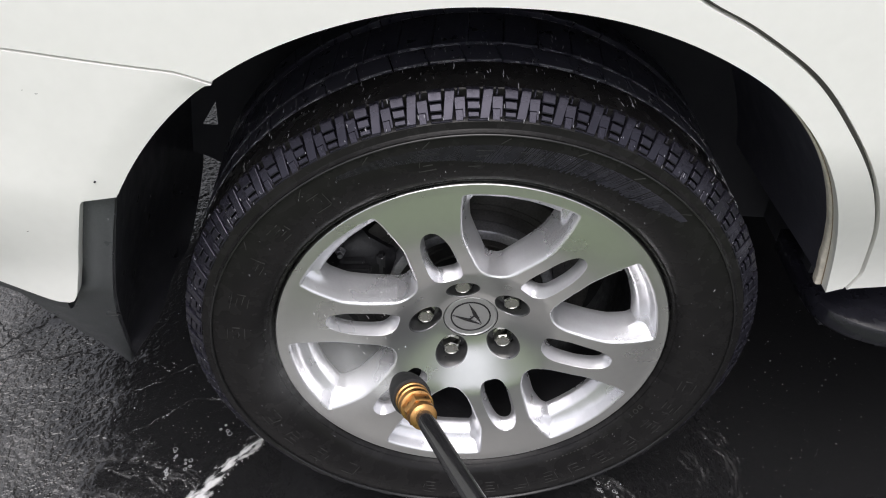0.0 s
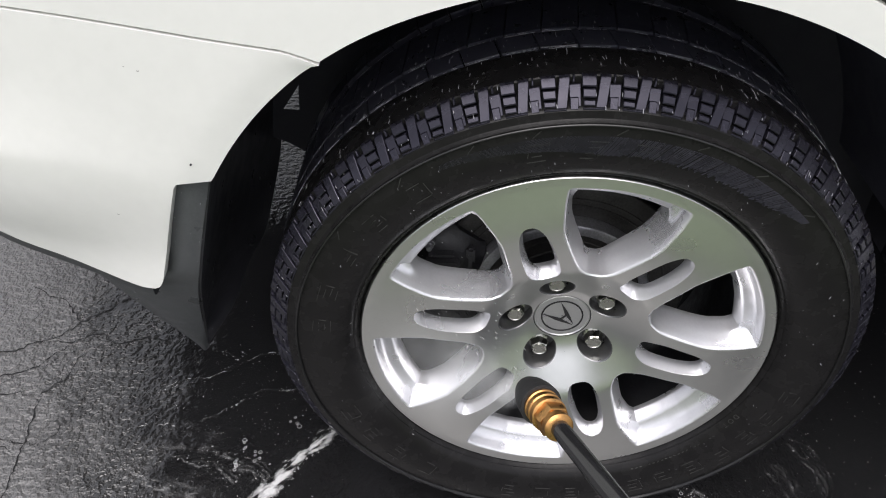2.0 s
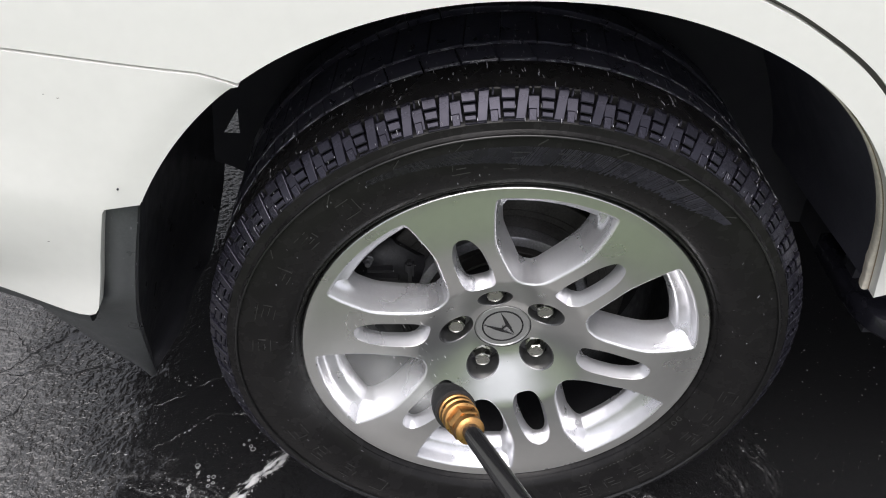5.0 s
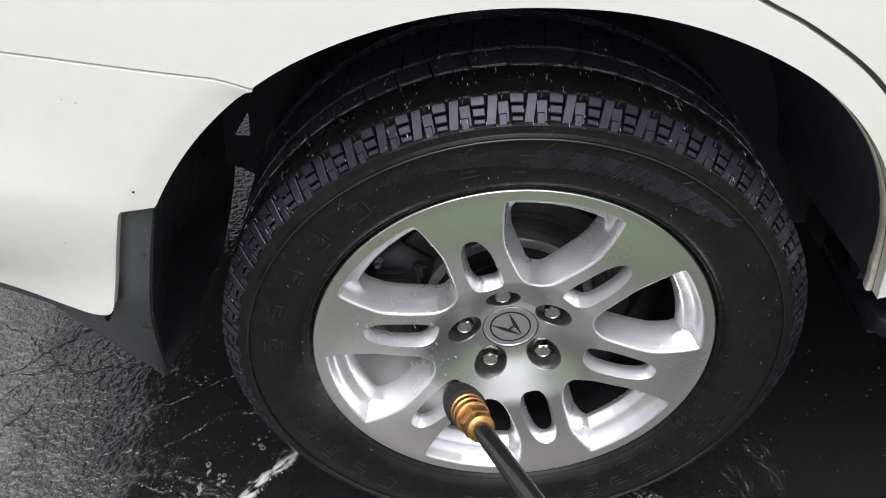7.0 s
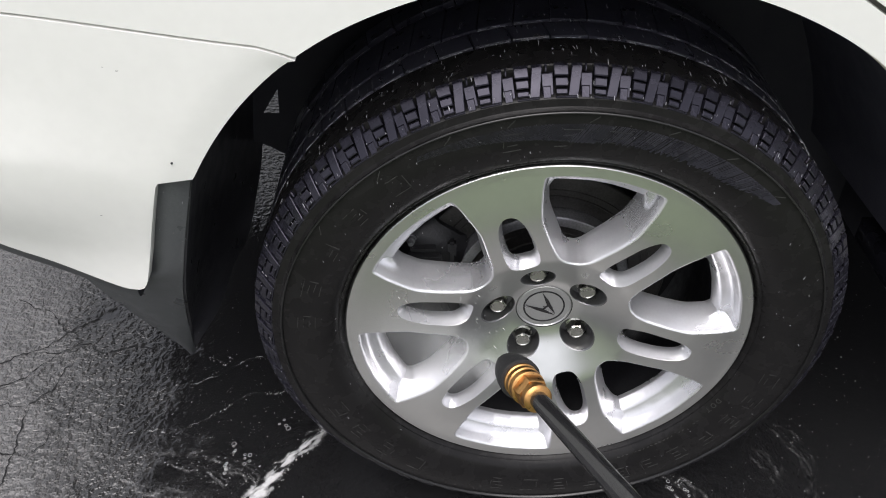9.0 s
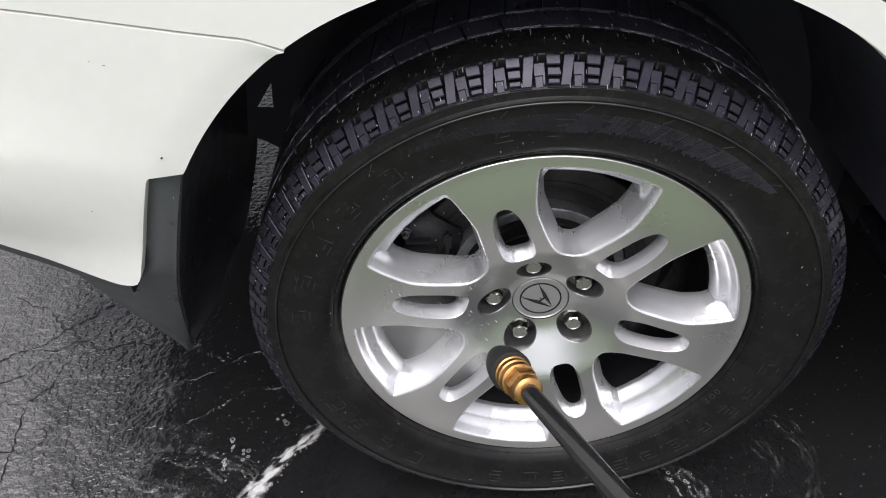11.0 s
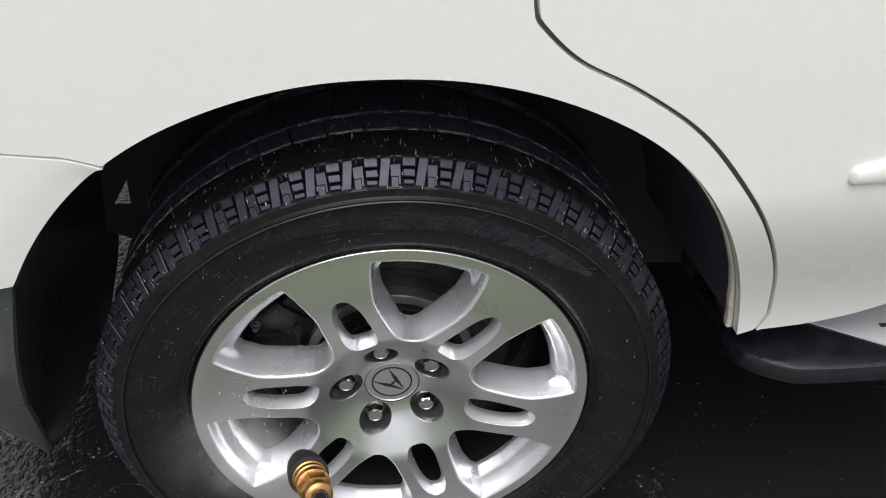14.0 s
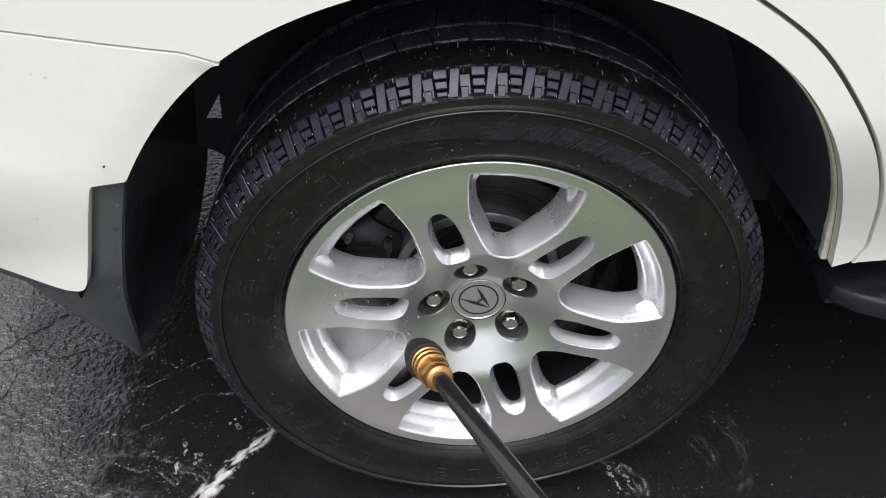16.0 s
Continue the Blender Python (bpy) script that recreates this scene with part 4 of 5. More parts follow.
def build_tyre():
    prof = [(0.010, 0.2490), (0.005, 0.2512), (-0.001, 0.2540), (-0.0035, 0.2565), (-0.0030, 0.2580), (-0.0085, 0.2625), (-0.0125, 0.2700), (-0.0158, 0.2800), (-0.0175, 0.2900),
            (-0.0184, 0.3000), (-0.0184, 0.3100), (-0.0176, 0.3190), (-0.0174, 0.3226), (-0.0194, 0.3237), (-0.0196, 0.3250), (-0.0166, 0.3266), (-0.0140, 0.3285), (-0.0128, 0.3325), (-0.0122, 0.3360), (-0.0100, 0.3382), (-0.0040, 0.3400), (0.003, 0.3430),
            (0.012, 0.3480), (0.0135, 0.3588), (0.0150, 0.3602), (0.040, 0.3604), (0.0680, 0.3602), (0.0685, 0.3590), (0.0700, 0.3515), (0.110, 0.3525), (0.170, 0.3525), (0.236, 0.352), (0.248, 0.346), (0.257, 0.328), (0.262, 0.300), (0.250, 0.262), (0.222, 0.243)]
    bm = bmesh.new()
    revolve(bm, prof, 180)
    for v in bm.verts:
        tyre_flat(v.co)
    tyre = part("tyre", bm, rubber, car, "wet black all-terrain tyre with clean rubber", smooth=30)
    # shoulder lugs round the tyre
    bm = bmesh.new()

    def lug(x0, x1, lower, upper, slant=0.0, lift=1.0, inner=0.0150):
        """A lug across the shoulder between two places along the tread; lower and upper give its span down the side."""
        ks, sy, sr = (0.0, 0.35, 0.7, 1.0), (-0.0128, -0.0058, 0.0020, 0.0090), (0.3372, 0.3445, 0.3525, 0.3590)
        us = [lower, lower + 0.04, (lower + upper) / 2, upper - 0.04, upper]
        drop = [0.0007, 0, 0, 0, 0 if upper >= 1.0 else 0.0007]
        loop = [(u, float(np.interp(u, ks, sy)) + 0.75 * (d + (1 - lift) * 0.004), float(np.interp(u, ks, sr)) - 0.65 * (d + (1 - lift) * 0.004)) for u, d in zip(us, drop)]
        if upper >= 1.0:
            loop += [(1.0, 0.0102, 0.3600), (1.0, 0.0125, 0.3606), (1.0, inner, 0.3606), (1.0, inner, 0.350), (0.8, 0.010, 0.342)]
        else:
            loop += [(upper, loop[-1][1] + 0.008, loop[-1][2] - 0.005)]
        loop += [(lower, loop[0][1] + 0.007, loop[0][2] - 0.002)]
        n, rings = len(loop), []
        for x, down in ((x0, 0.0006), (x0 + 0.0006, 0), (x1 - 0.0006, 0), (x1, 0.0006)):
            rings.append([bm.verts.new(((x + slant * (u - 0.5)) * r / 0.355, y + 0.7 * down, r - 0.7 * down)) for u, y, r in loop])
        bm.faces.new(rings[0])
        bm.faces.new(rings[-1][::-1])
        for a, b in zip(rings, rings[1:]):
            for k in range(n):
                bm.faces.new((a[k], b[k], b[(k + 1) % n], a[(k + 1) % n]))

    # a column of three sipes, the leaning bar beside it, their common foot
    lug(-0.0182, -0.0050, 0.74, 1.0)
    lug(-0.0176, -0.0056, 0.40, 0.68)
    lug(-0.0172, -0.0062, 0.13, 0.33)
    lug(-0.0040, 0.0058, 0.06, 1.0, slant=0.0044)
    lug(-0.0176, 0.0036, 0.0, 0.075)
    # the groove's floor, a small step in it and the narrow hook above
    lug(0.0068, 0.0176, 0.0, 0.86, lift=0.30)
    lug(0.0072, 0.0150, 0.0, 0.44, lift=0.72)
    lug(0.0086, 0.0104, 0.88, 1.0, slant=0.004, lift=0.85)
    for v in bm.verts:
        v.co.x *= 1.06
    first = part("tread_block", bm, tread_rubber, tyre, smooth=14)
    mesh_shared = first.data
    for k in range(BLOCKS):
        ob = first if k == 0 else new("tread_block", mesh_shared)
        ob.parent = tyre
        # along the flattened patch the lugs are pressed into the rubber
        a = 2 * math.pi * k / BLOCKS
        sink = max(0.0, 0.3605 * -math.cos(a) - HUB)
        ob.matrix_basis = Matrix.Translation((0, 0, HUB + sink + (0.003 if sink else 0))) @ Matrix.Rotation(a, 4, "Y")
    # inner rows of the tread
    bm = bmesh.new()
    rng = random.Random(5)
    for row, (y0, y1) in enumerate(((0.0735, 0.1065), (0.1135, 0.185), (0.205, 0.244))):
        for k in range(BLOCKS):
            a = 2 * math.pi * (k + 0.25 * row) / BLOCKS
            if -math.cos(a) * 0.360 > HUB - 0.006:
                continue
            m = Matrix.Translation((0, 0, HUB)) @ Matrix.Rotation(a, 4, "Y")
            cut = 0.003 * (1 if row % 2 else -1)
            loop = [(y0, 0.349), (y0, 0.3590 + 0.0008 * rng.random()), (y0 + 0.0008, 0.3603), (y1, 0.3604), (y1, 0.349)]
            j0, j1 = rng.uniform(-0.0006, 0.0006), rng.uniform(-0.0006, 0.0006)
            left, right = [[bm.verts.new(m @ Vector((x + cut * (1 if y > (y0 + y1) / 2 else -1), y, r))) for y, r in loop] for x in (-0.0190 + j0, 0.0186 + j1)]
            bm.faces.new(left)
            bm.faces.new(right[::-1])
            for q in range(5):
                bm.faces.new((left[q], right[q], right[(q + 1) % 5], left[(q + 1) % 5]))
    tagged(part("tread", bm, crown_rubber, tyre, "rows of wet black tread", smooth=0), kind="stuff")
    bm = bmesh.new()
    revolve(bm, [(-0.0160, 0.3222), (-0.0196, 0.3230), (-0.0206, 0.3238), (-0.0206, 0.3246), (-0.0194, 0.3256), (-0.0150, 0.3266)], 180)
    part("sidewall_rib", bm, rib_rubber, tyre, "shiny raised rib round the sidewall", smooth=60)
    # raised marks that stand for the moulded lettering
    bm = bmesh.new()

    def mark(deg, r, along, tall, slant=0.0):
        y = np.interp(r, [0.2565, 0.2580, 0.2625, 0.27, 0.28, 0.29, 0.30, 0.31, 0.3175], [-0.0034, -0.0032, -0.0085, -0.0125, -0.0158, -0.0175, -0.0184, -0.0184, -0.0176])
        m = Matrix.Translation((0, 0, HUB)) @ Matrix.Rotation(radians(90 - deg), 4, "Y") @ Matrix.Translation((0, y, r)) @ Matrix.Rotation(radians(slant), 4, "Y")
        box(bm, (-along / 2, -0.0009, -tall / 2), (along / 2, 0.002, tall / 2), m)

    rng = random.Random(9)
    # each letter is a set of thin ridges: top, foot, two bars and a stem
    for deg, lean in ([(d, 0) for d in (173, 162, 150.5, 138.5, 126.5)] + [(101, 14), (91, 38), (81, 14)] + [(d, 0) for d in np.arange(-14, -104, -8.6)] + [(d, 0) for d in (205, 215, 225, 235)]):
        r = 0.2945
        turn = math.degrees(0.011 / r)
        for up, long in ((0.0105, 0.022), (0.0038, 0.013), (-0.0030, 0.012), (-0.0100, 0.018)):
            if rng.random() < 0.85:
                mark(deg - 0.02 * lean * up / 0.01 + rng.uniform(-0.6, 0.6), r + up, long * rng.uniform(0.7, 1.15), 0.0008, rng.uniform(-2, 2))
        mark(deg + turn * rng.choice((-1, 1)), r, 0.0008, rng.uniform(0.008, 0.020), lean)
    for d in np.arange(-64, -36, 1.35):
        if rng.random() < 0.8:
            mark(d, 0.2665, 0.0032, 0.0008, rng.uniform(-30, 30))
    for d in (44, 58, 71, 86, 101, 113, 128, 146):
        mark(d, 0.3165, 0.0009, 0.012, 52)
    for d in np.arange(92, 168, 0.75):
        # small moulded marks close to the rim
        if rng.random() < 0.75:
            mark(d, 0.2572 + rng.uniform(-0.0006, 0.0006), rng.uniform(0.001, 0.0028), rng.uniform(0.0004, 0.0012), rng.uniform(-20, 20))
    # a field of fine hatching that widens forwards, bluish sheen put into its colour
    plain, bm = bm, bmesh.new()
    for d in np.arange(43, 120, 0.24):
        deep = 0.005 + 0.021 * min(1.0, (121 - d) / 34) * min(1.0, (d - 41) / 12) * (rng.uniform(0.74, 1.0) if d < 84 else rng.uniform(0.92, 1.0))
        mark(d, 0.3130 - deep / 2, 0.00030, deep, 30)
    tagged(part("hatching", bm, hatch_rubber, tyre, "fine hatched band, bluish sheen painted on black rubber", smooth=0), kind="stuff")
    bm = plain
    for deg, char in zip((-27.4, -29.6, -31.8), "DOT"):
        cu = bpy.data.curves.new("letter", "FONT")
        cu.body, cu.size, cu.extrude, cu.align_x, cu.align_y = char, 0.0098, 0.0005, "CENTER", "CENTER"
        ob = new("moulded_letter", cu)
        me = bpy.data.meshes.new_from_object(ob.evaluated_get(bpy.context.evaluated_depsgraph_get()))
        bpy.data.objects.remove(ob)
        me.materials.clear()
        me.materials.append(letter_rubber)
        ob = new("moulded_letter", me)
        ob.parent = tyre
        ob.matrix_basis = (Matrix.Translation((0, 0, HUB)) @ Matrix.Rotation(radians(90 - deg), 4, "Y") @ Matrix.Translation((0, -0.0092, 0.2630))
                           @ Matrix.Rotation(radians(90 + 25), 4, "X"))
    tagged(part("lettering", bm, letter_rubber, tyre, "raised black moulded marks", smooth=0), kind="stuff")
    return tyre


tyre = build_tyre()


# ---- pressure washer lance ----
def build_lance():
    tip, low = Vector((-0.078, -0.323, 0.646)), Vector((-0.031, -0.481, 0.721))
    way = (low - tip).normalized()
    root = tagged(new("pressure_washer_lance"), "black pressure washer lance with brass coupling and black nozzle", "pressure washer")
    root.location = tip
    def along(rows, name, mat, label="", steps=28):
        bm = bmesh.new()
        tube(bm, [way * d for d, _ in rows], [r for _, r in rows], steps)
        return part(name, bm, mat, root, label, smooth=35)
    along([(-0.012, 0.006), (-0.010, 0.0095), (-0.002, 0.0125), (0.006, 0.0142), (0.014, 0.0150), (0.018, 0.0150), (0.0185, 0.012)], "nozzle", nozzle_black, "black rubber spray nozzle")
    along([(0.017, 0.0118), (0.0175, 0.0126), (0.0205, 0.0128), (0.0212, 0.0118), (0.0228, 0.0118), (0.0235, 0.0128), (0.027, 0.0128), (0.0278, 0.0118), (0.0292, 0.0118),
                    (0.030, 0.0127), (0.034, 0.0125), (0.035, 0.0108)], "coupling_collar", brass, "ribbed brass quick coupling")
    along([(0.034, 0.0112), (0.035, 0.0119), (0.044, 0.0119), (0.0455, 0.0110)], "hex_nut", brass, "brass hexagonal nut", steps=6)
    along([(0.045, 0.0092), (0.046, 0.0100), (0.052, 0.0100), (0.0535, 0.0085), (0.054, 0.006)], "adapter", brass)
    along([(0.050, 0.0062), (0.062, 0.0064), (0.20, 0.0066), (0.45, 0.0068)], "tube", lance_black, "glossy black steel lance tube")
    # fine spray leaving the nozzle towards the wheel
    rng = np.random.RandomState(2)
    bm = bmesh.new()
    side_a = way.orthogonal().normalized()
    side_b = way.cross(side_a)
    for _ in range(80):
        d = 0.014 + 0.30 * rng.rand() ** 1.3
        spread = (0.004 + 0.22 * d) * math.sqrt(rng.rand())
        a = rng.rand() * 6.283
        p = -way * d + side_a * spread * math.cos(a) + side_b * spread * math.sin(a)
        r = 0.00014 + 0.00018 * rng.rand()
        m = Matrix.Translation(p) @ way.to_track_quat("Z", "Y").to_matrix().to_4x4() @ Matrix.Diagonal((r, r, r * (4 + 14 * rng.rand()), 1))
        bmesh.ops.create_icosphere(bm, subdivisions=1, radius=1.0, matrix=m)
    tagged(part("spray", bm, foam_white, root, "fine water droplets leaving the nozzle", smooth=180), kind="stuff")
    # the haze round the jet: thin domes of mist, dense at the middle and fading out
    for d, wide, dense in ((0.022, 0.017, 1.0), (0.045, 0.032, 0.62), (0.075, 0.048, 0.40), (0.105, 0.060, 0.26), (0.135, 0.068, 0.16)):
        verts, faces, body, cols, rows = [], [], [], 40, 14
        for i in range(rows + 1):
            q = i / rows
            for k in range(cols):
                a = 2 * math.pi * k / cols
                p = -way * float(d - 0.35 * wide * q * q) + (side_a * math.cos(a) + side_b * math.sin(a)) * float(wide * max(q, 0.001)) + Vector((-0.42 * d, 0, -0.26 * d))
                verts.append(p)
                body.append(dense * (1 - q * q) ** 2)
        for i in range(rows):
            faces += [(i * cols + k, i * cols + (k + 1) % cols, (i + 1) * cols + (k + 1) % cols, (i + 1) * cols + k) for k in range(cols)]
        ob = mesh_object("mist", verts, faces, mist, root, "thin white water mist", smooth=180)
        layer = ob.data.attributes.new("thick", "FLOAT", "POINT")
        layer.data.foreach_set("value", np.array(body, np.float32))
    return root


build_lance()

# ---- foam, bubbles and drops ----
FROTH = ([(-0.62, 0.205), (-0.535, 0.245), (-0.485, 0.276), (-0.43, 0.292), (-0.39, 0.305)], [(-0.545, 0.135), (-0.500, 0.172), (-0.454, 0.207), (-0.397, 0.213), (-0.36, 0.235)],
         [(-0.66, 0.12), (-0.60, 0.135), (-0.56, 0.128)])


def build_foam():
    """A streak of pale foam washed over the driveway, thinning out at its edges."""
    rng = np.random.RandomState(11)
    verts, faces = [], []

    def fleck(x, y, r, h=0.0012):
        n, k = 7, len(verts)
        z = float(ground_height(np.array(x), np.array(y)))
        turn, stretch = rng.rand() * 6.28, 0.6 + 0.8 * rng.rand()
        for i in range(n):
            a = 2 * math.pi * i / n
            q = r * (0.7 + 0.6 * rng.rand())
            u, w = q * math.cos(a) * stretch, q * math.sin(a)
            verts.append((x + u * math.cos(turn) - w * math.sin(turn), y + u * math.sin(turn) + w * math.cos(turn), z + 0.0004))
        verts.append((x, y, z + h))
        faces.extend((k + i, k + (i + 1) % n, k + n) for i in range(n))

    thick = []

    def ribbon(points, w0, w1, dense, seed, bend_by=0.030, broken=False):
        """A band of foam along a line, thick at its middle."""
        path = resample(rounded(points, 10, closed=False), 0.004, closed=False)
        way = np.gradient(path, axis=0)
        way /= np.hypot(*way.T)[:, None]
        base, cols = len(verts), 13
        for i, p in enumerate(path):
            u = i / len(path)
            spot = (np.array(p[0]), np.array(p[1]))
            wide = (w0 + (w1 - w0) * u) * (0.35 + 1.5 * float(lattice_noise(*spot, 0.028, seed) + 0.5) + 0.4 * rng.rand())
            bend = bend_by * float(lattice_noise(*spot, 0.06, seed + 1)) + 0.3 * bend_by * float(lattice_noise(*spot, 0.018, seed + 2))
            gap = min(1.6, max(0.0, 4.0 * float(lattice_noise(*spot, 0.012, seed + 5)) + 0.9))
            jag = rng.randn() * 0.0011 if broken else 0.0
            for k in range(cols):
                v = (k / (cols - 1) - 0.5) * 2
                q = p + np.array([-way[i, 1], way[i, 0]]) * (v * wide + bend + jag)
                body = max(0.0, 1 - abs(v) ** 1.6)
                verts.append((q[0], q[1], float(ground_height(q[0], q[1])) + 0.0006 + 0.0012 * body * min(1, dense)))
                thick.append(dense * (gap if broken else 1) * body * min(1, 5 * u + 0.3, 5 * (1 - u) + 0.3))
        faces.extend((base + i * cols + k, base + i * cols + k + 1, base + (i + 1) * cols + k + 1, base + (i + 1) * cols + k) for i in range(len(path) - 1) for k in range(cols - 1))
        return path

    path = ribbon([(-0.310, 0.135), (-0.330, 0.112), (-0.375, 0.061), (-0.414, 0.004), (-0.455, -0.05), (-0.52, -0.10)], 0.0080, 0.0155, 1.5, 14)
    # thin curling wisps of suds
    for k, (line, w, dense) in enumerate((
            ([(-0.60, 0.085), (-0.55, 0.075), (-0.50, 0.062), (-0.45, 0.03)], 0.010, 0.16), ([(-0.66, 0.05), (-0.60, 0.03), (-0.55, 0.01), (-0.50, 0.0)], 0.012, 0.18),
            ([(-0.47, 0.06), (-0.44, 0.055), (-0.42, 0.035), (-0.43, 0.02)], 0.007, 0.2), ([(0.20, 0.045), (0.232, 0.022), (0.245, -0.005), (0.25, -0.04)], 0.015, 0.34),
            ([(0.20, -0.03), (0.24, -0.055), (0.30, -0.06), (0.36, -0.045)], 0.010, 0.26), ([(0.40, 0.13), (0.43, 0.09), (0.435, 0.04), (0.42, -0.02)], 0.010, 0.10),
            ([(0.36, 0.09), (0.38, 0.06), (0.385, 0.03)], 0.008, 0.12))):
        for j, aside in enumerate((-0.9, -0.35, 0.1, 0.5, 1.0)):
            moved = [(x + 0.5 * w * aside, y + w * aside) for x, y in line]
            ribbon(moved, 0.10 * w + 0.0008, 0.22 * w, 0.6 * dense * (1.5, 0.8, 1.2, 0.6, 0.9)[j], 40 + 11 * k + 2 * j, 0.022, True)
    for k, pts in enumerate(FROTH):
        ribbon(pts, 0.0010, 0.0008, 0.60, 80 + 3 * k, 0.026, True)
    for p in path:
        for _ in range(7):
            d, along = rng.randn() * 0.012, rng.randn() * 0.006
            fleck(p[0] + d * 0.75 + along * 0.6, p[1] + d * 0.6 - along * 0.7, 0.0003 + 0.0014 * rng.rand() ** 3, 0.0008)
    for c, spread, count in (((-0.455, 0.035), 0.022, 50), ((-0.507, 0.06), 0.03, 40), ((0.228, 0.029), 0.010, 40), ((0.30, -0.02), 0.05, 60), ((0.418, 0.12), 0.02, 25), ((-0.52, 0.285), 0.012, 30)):
        for _ in range(count):
            fleck(c[0] + rng.randn() * spread, c[1] + rng.randn() * spread * 0.6, 0.0004 + 0.0012 * rng.rand() ** 2)
    for _ in range(1100):
        # white flecks stand in for glints on beads of water over the dark film
        fleck(rng.uniform(-0.63, -0.36), rng.uniform(-0.06, 0.27), 0.0002 + 0.0007 * rng.rand() ** 3)
    for _ in range(1500):
        # more white flecks for the glint of splashed drops
        x, y = rng.uniform(-0.62, 0.75), rng.uniform(-0.1, 0.55)
        if abs(x) < 0.3 and y > 0.0:
            continue
        fleck(x, y, 0.0003 + 0.0011 * rng.rand() ** 3)
    # pale froth caught in the cracks under the car
    for pts in FROTH:
        for p in resample(np.array(pts), 0.0035, closed=False):
            for _ in range(rng.randint(0, 3)):
                fleck(p[0] + rng.randn() * 0.0030, p[1] + rng.randn() * 0.0026, 0.0003 + 0.0009 * rng.rand() ** 2)
    ob = mesh_object("foam", verts, faces, foam_film, None, smooth=60)
    layer = ob.data.attributes.new("thick", "FLOAT", "POINT")
    layer.data.foreach_set("value", np.r_[np.array(thick), np.full(len(verts) - len(thick), 0.6)].astype(np.float32))
    tagged(ob, "pale soap foam streak and flecks on wet asphalt, some flecks painted water glints", "foam", kind="stuff")


build_foam()


def build_bubbles():
    rng = np.random.RandomState(3)
    bm, rims = bmesh.new(), bmesh.new()
    for cx, cy, n in ((-0.468, 0.056, 7), (-0.397, 0.150, 2), (-0.380, 0.135, 2), (-0.46, 0.10, 4), (-0.44, 0.075, 5), (0.215, 0.02, 3), (0.24, 0.01, 3)):
        for _ in range(n):
            r = 0.0016 + 0.0024 * rng.rand() ** 2
            x, y = cx + rng.randn() * 0.0035, cy + rng.randn() * 0.0055
            m = Matrix.Translation((x, y, float(ground_height(np.array(x), np.array(y))))) @ Matrix.Diagonal((r, r, r * 0.7, 1))
            bmesh.ops.create_icosphere(bm, subdivisions=2, radius=1.0, matrix=m)
            # white ring for the highlight round the foot of the bubble's skin
            foot = [[rims.verts.new((x + (r + 0.00035 * math.cos(b)) * math.cos(a), y + (r + 0.00035 * math.cos(b)) * math.sin(a), m.translation.z + 0.0006 + 0.0004 * math.sin(b)))
                     for b in (0, 1.57, 3.14, 4.71)] for a in np.linspace(0, 2 * math.pi, 21)[:-1]]
            for i in range(20):
                for k in range(4):
                    rims.faces.new((foot[i][k], foot[(i + 1) % 20][k], foot[(i + 1) % 20][(k + 1) % 4], foot[i][(k + 1) % 4]))
    tagged(part("bubble_rims", rims, foam_white, None, "soap bubble rims on the asphalt, edge highlight painted white", smooth=180), category="bubbles", kind="stuff")
    tagged(part("bubbles", bm, water, None, "clear soap bubbles on the wet driveway", smooth=180), category="bubbles", kind="stuff")


build_bubbles()


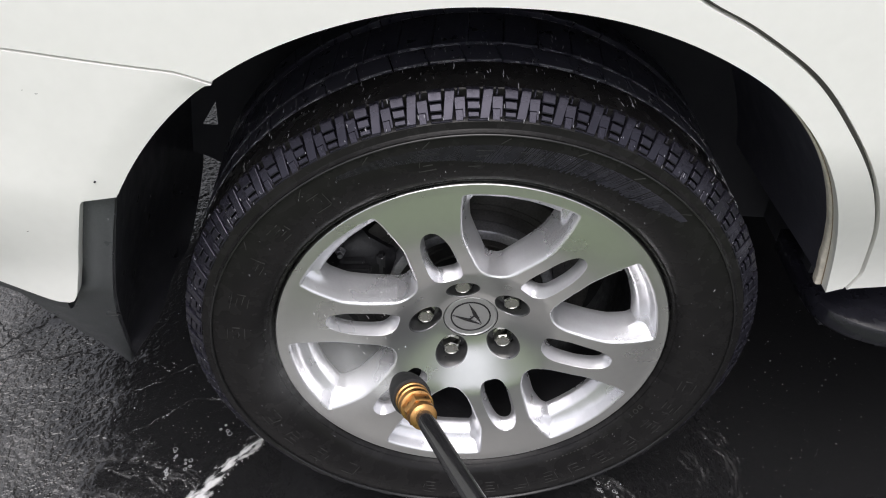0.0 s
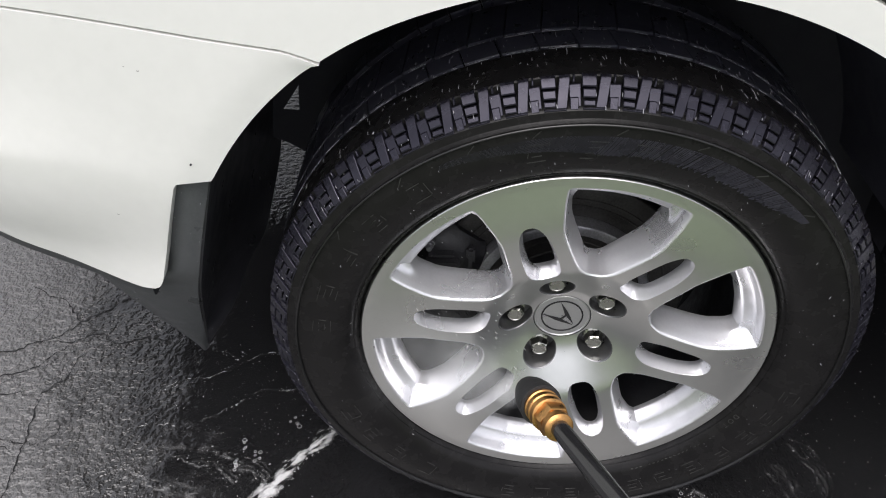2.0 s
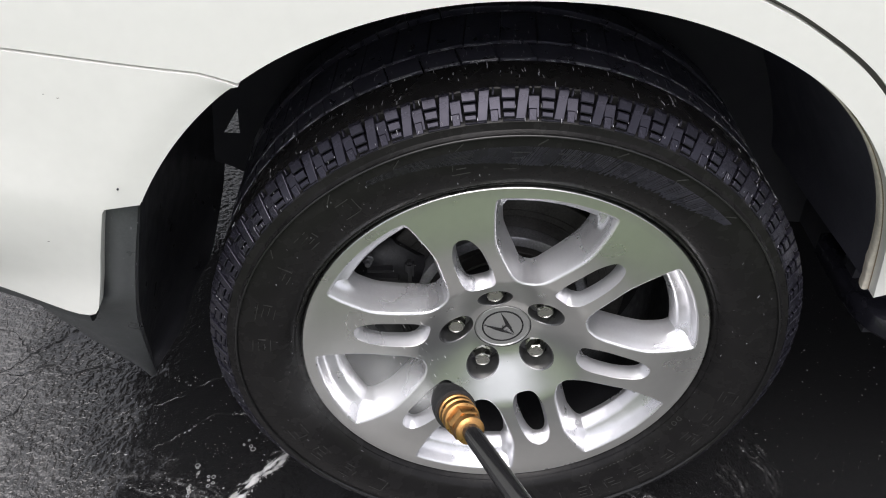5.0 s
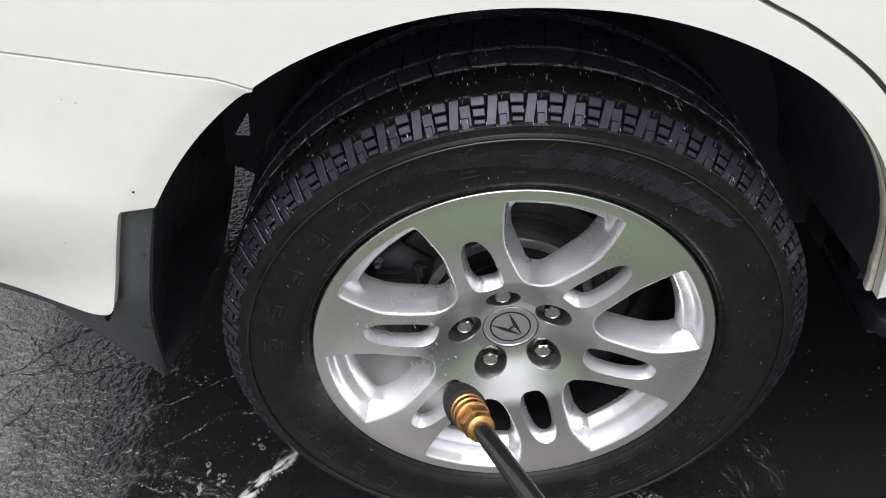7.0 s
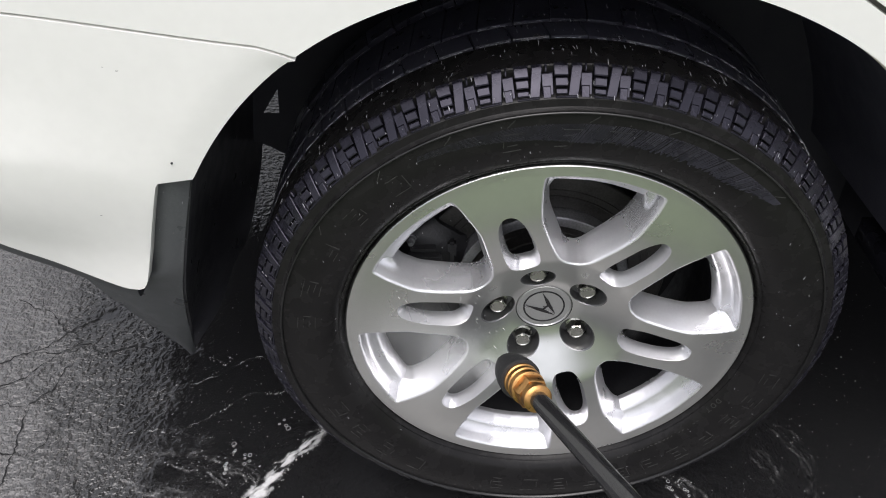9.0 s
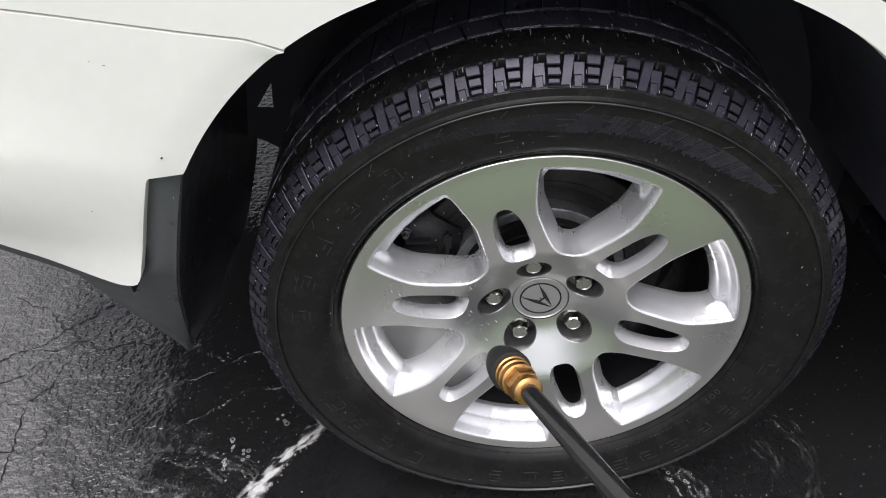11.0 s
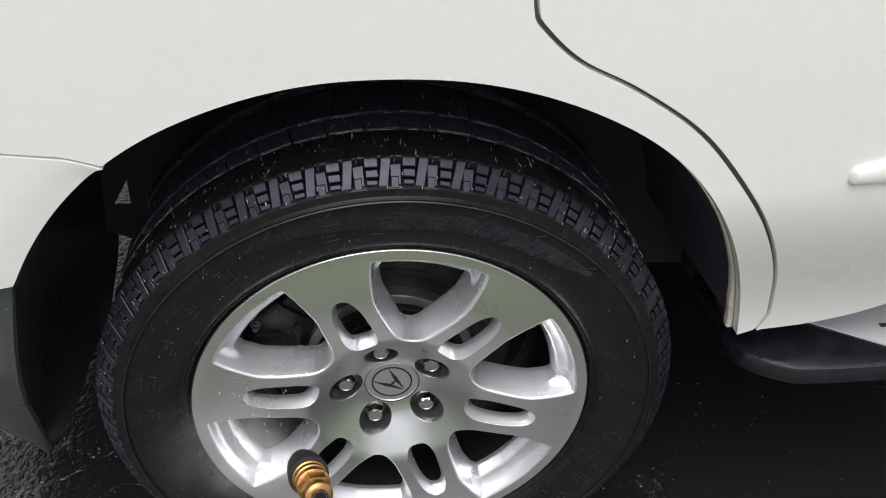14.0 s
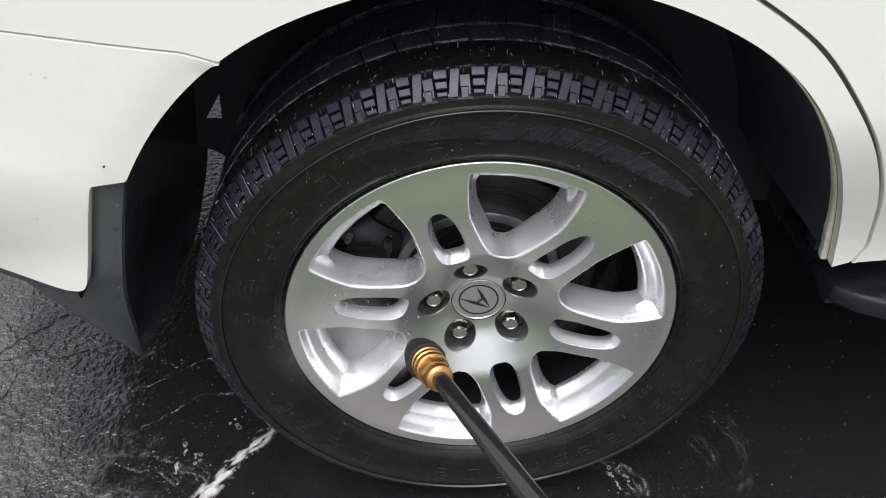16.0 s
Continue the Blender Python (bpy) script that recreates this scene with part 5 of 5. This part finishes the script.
def build_drops():
    """Beads and runs of water on the tyre, wheel and mud flap."""
    rng = np.random.RandomState(8)
    placed = []

    def bead(p, size, stretch, way):
        way = Vector(way).normalized()
        turn = Vector((0, 0, 1)).rotation_difference(way).to_matrix().to_4x4()
        m = Matrix.Translation(p) @ turn @ Matrix.Diagonal((size, size, size * stretch, 1))
        placed.append(m)

    for _ in range(280):
        # runs across the tread
        a = radians(rng.uniform(28, 150))
        y, r = rng.uniform(0.02, 0.16), 0.3606
        bead((r * math.cos(a), y, HUB + r * math.sin(a)), rng.uniform(0.0003, 0.0006), rng.uniform(1.0, 14), (rng.randn() * 0.10, -1, 0.02))
    for y, share in ((0.0700, 0.85), (0.0722, 0.3), (0.1085, 0.8), (0.1115, 0.35), (0.190, 0.7), (0.206, 0.5)):
        # broken white lines for sky glints on water standing along the groove edges
        pitch = 360 / BLOCKS
        for deg in np.arange(30, 152, pitch):
            lo, hi = deg + rng.uniform(0.2, 1.2), deg + pitch - rng.uniform(0.5, 2.2)
            for d in np.arange(lo, hi, 0.85):
                if rng.rand() < share:
                    a = radians(d)
                    bead((0.3603 * math.cos(a), y + rng.randn() * 0.0003, HUB + 0.3603 * math.sin(a)), rng.uniform(0.00022, 0.00042), rng.uniform(7, 13), (-math.sin(a), 0, math.cos(a)))
    for _ in range(120):
        # drips on the shoulder
        a = radians(rng.uniform(20, 200))
        u = rng.rand()
        y, r = -0.0125 + 0.024 * u, 0.338 + 0.0215 * u
        bead((r * math.cos(a), y, HUB + r * math.sin(a)), rng.uniform(0.0003, 0.0006), rng.uniform(1, 8), (math.cos(a) * 0.7, 0.9, math.sin(a) * 0.7))
    for _ in range(90):
        # beads on the sidewall
        a, r = radians(rng.uniform(-80, 230)), rng.uniform(0.258, 0.318)
        y = np.interp(r, [0.2580, 0.2625, 0.27, 0.28, 0.29, 0.30, 0.31, 0.3190], [-0.0035, -0.0085, -0.0125, -0.0158, -0.0175, -0.0184, -0.0184, -0.0176])
        bead((r * math.cos(a), y, HUB + r * math.sin(a)), rng.uniform(0.0002, 0.0006), rng.uniform(1, 5), (rng.randn() * 0.4, 0, 1))
    # specks on the mud flap and the liner
    for ob in [c for c in bpy.data.objects if c.name in ("flap_front", "wheel_arch_liner", "mud_flap")]:
        for _ in range(110):
            f = ob.data.polygons[rng.randint(len(ob.data.polygons))]
            p = f.center
            if p.y > 0.32 or (ob.name == "wheel_arch_liner" and p.x > 0.3):
                continue
            w = rng.rand(len(f.vertices)) + 0.05
            q = sum((ob.data.vertices[i].co * float(k) for i, k in zip(f.vertices, w / w.sum())), Vector())
            bead(q, rng.uniform(0.0003, 0.0005), rng.uniform(1, 4), (rng.randn() * 0.3, 0, 1))
    tagged(beads("spray_drops", placed, glint_white), "water droplets and runs on the tyre, glints painted white", "water drops", kind="stuff")
    placed.clear()
    # clear beads on the silver walls of the wheel
    walls = [c for c in bpy.data.objects if c.name.startswith(("window_wall", "slot_wall"))]
    for ob in walls:
        tops = [f for f in ob.data.polygons if abs(f.normal.z) > 0.35 and f.center.y < 0.055]
        for _ in range(16 if "window" in ob.name else 6):
            f = tops[rng.randint(len(tops))]
            if f.normal.z < 0:
                continue
            bead(f.center, rng.uniform(0.0007, 0.0019), rng.uniform(0.8, 1.3), (rng.randn(), rng.randn(), 1))
    for _ in range(24):
        a, r = radians(rng.uniform(0, 360)), rng.uniform(0.236, 0.243)
        bead((r * math.cos(a), float(dish(r)), HUB + r * math.sin(a)), rng.uniform(0.0004, 0.0010), 1.3, (0, 0, 1))
    tagged(beads("water_drops", placed, water), "clear water beads on the silver wheel", "water drops", kind="stuff")


build_drops()

# ---- lawn and hedge behind the viewer, mirrored in the wheel ----
def build_surroundings():
    bm = bmesh.new()
    for x0, x1, y0, y1 in ((-40, 40, -30, -0.55),):
        vs = [bm.verts.new((x, y, 0.02)) for x, y in ((x0, y0), (x1, y0), (x1, y1), (x0, y1))]
        bm.faces.new(vs)
    tagged(part("lawn", bm, lawn_green, None, "green lawn beside the driveway", smooth=0), category="lawn", kind="structure")
    bm = bmesh.new()
    rng = np.random.RandomState(4)
    xs, zs = np.linspace(-40, 40, 161), np.linspace(0, 3.6, 21)
    rows = [[bm.verts.new((x, -26 + rng.uniform(-0.5, 0.5), z * (0.8 + 0.2 * math.sin(x * 0.7)) + rng.uniform(-0.1, 0.1) * (z > 0))) for x in xs] for z in zs]
    for a, b in zip(rows, rows[1:]):
        for k in range(len(xs) - 1):
            bm.faces.new((a[k], a[k + 1], b[k + 1], b[k]))
    tagged(part("backdrop", bm, leaf_green, None, "distant green trees", smooth=0), category="trees", kind="structure")


build_surroundings()
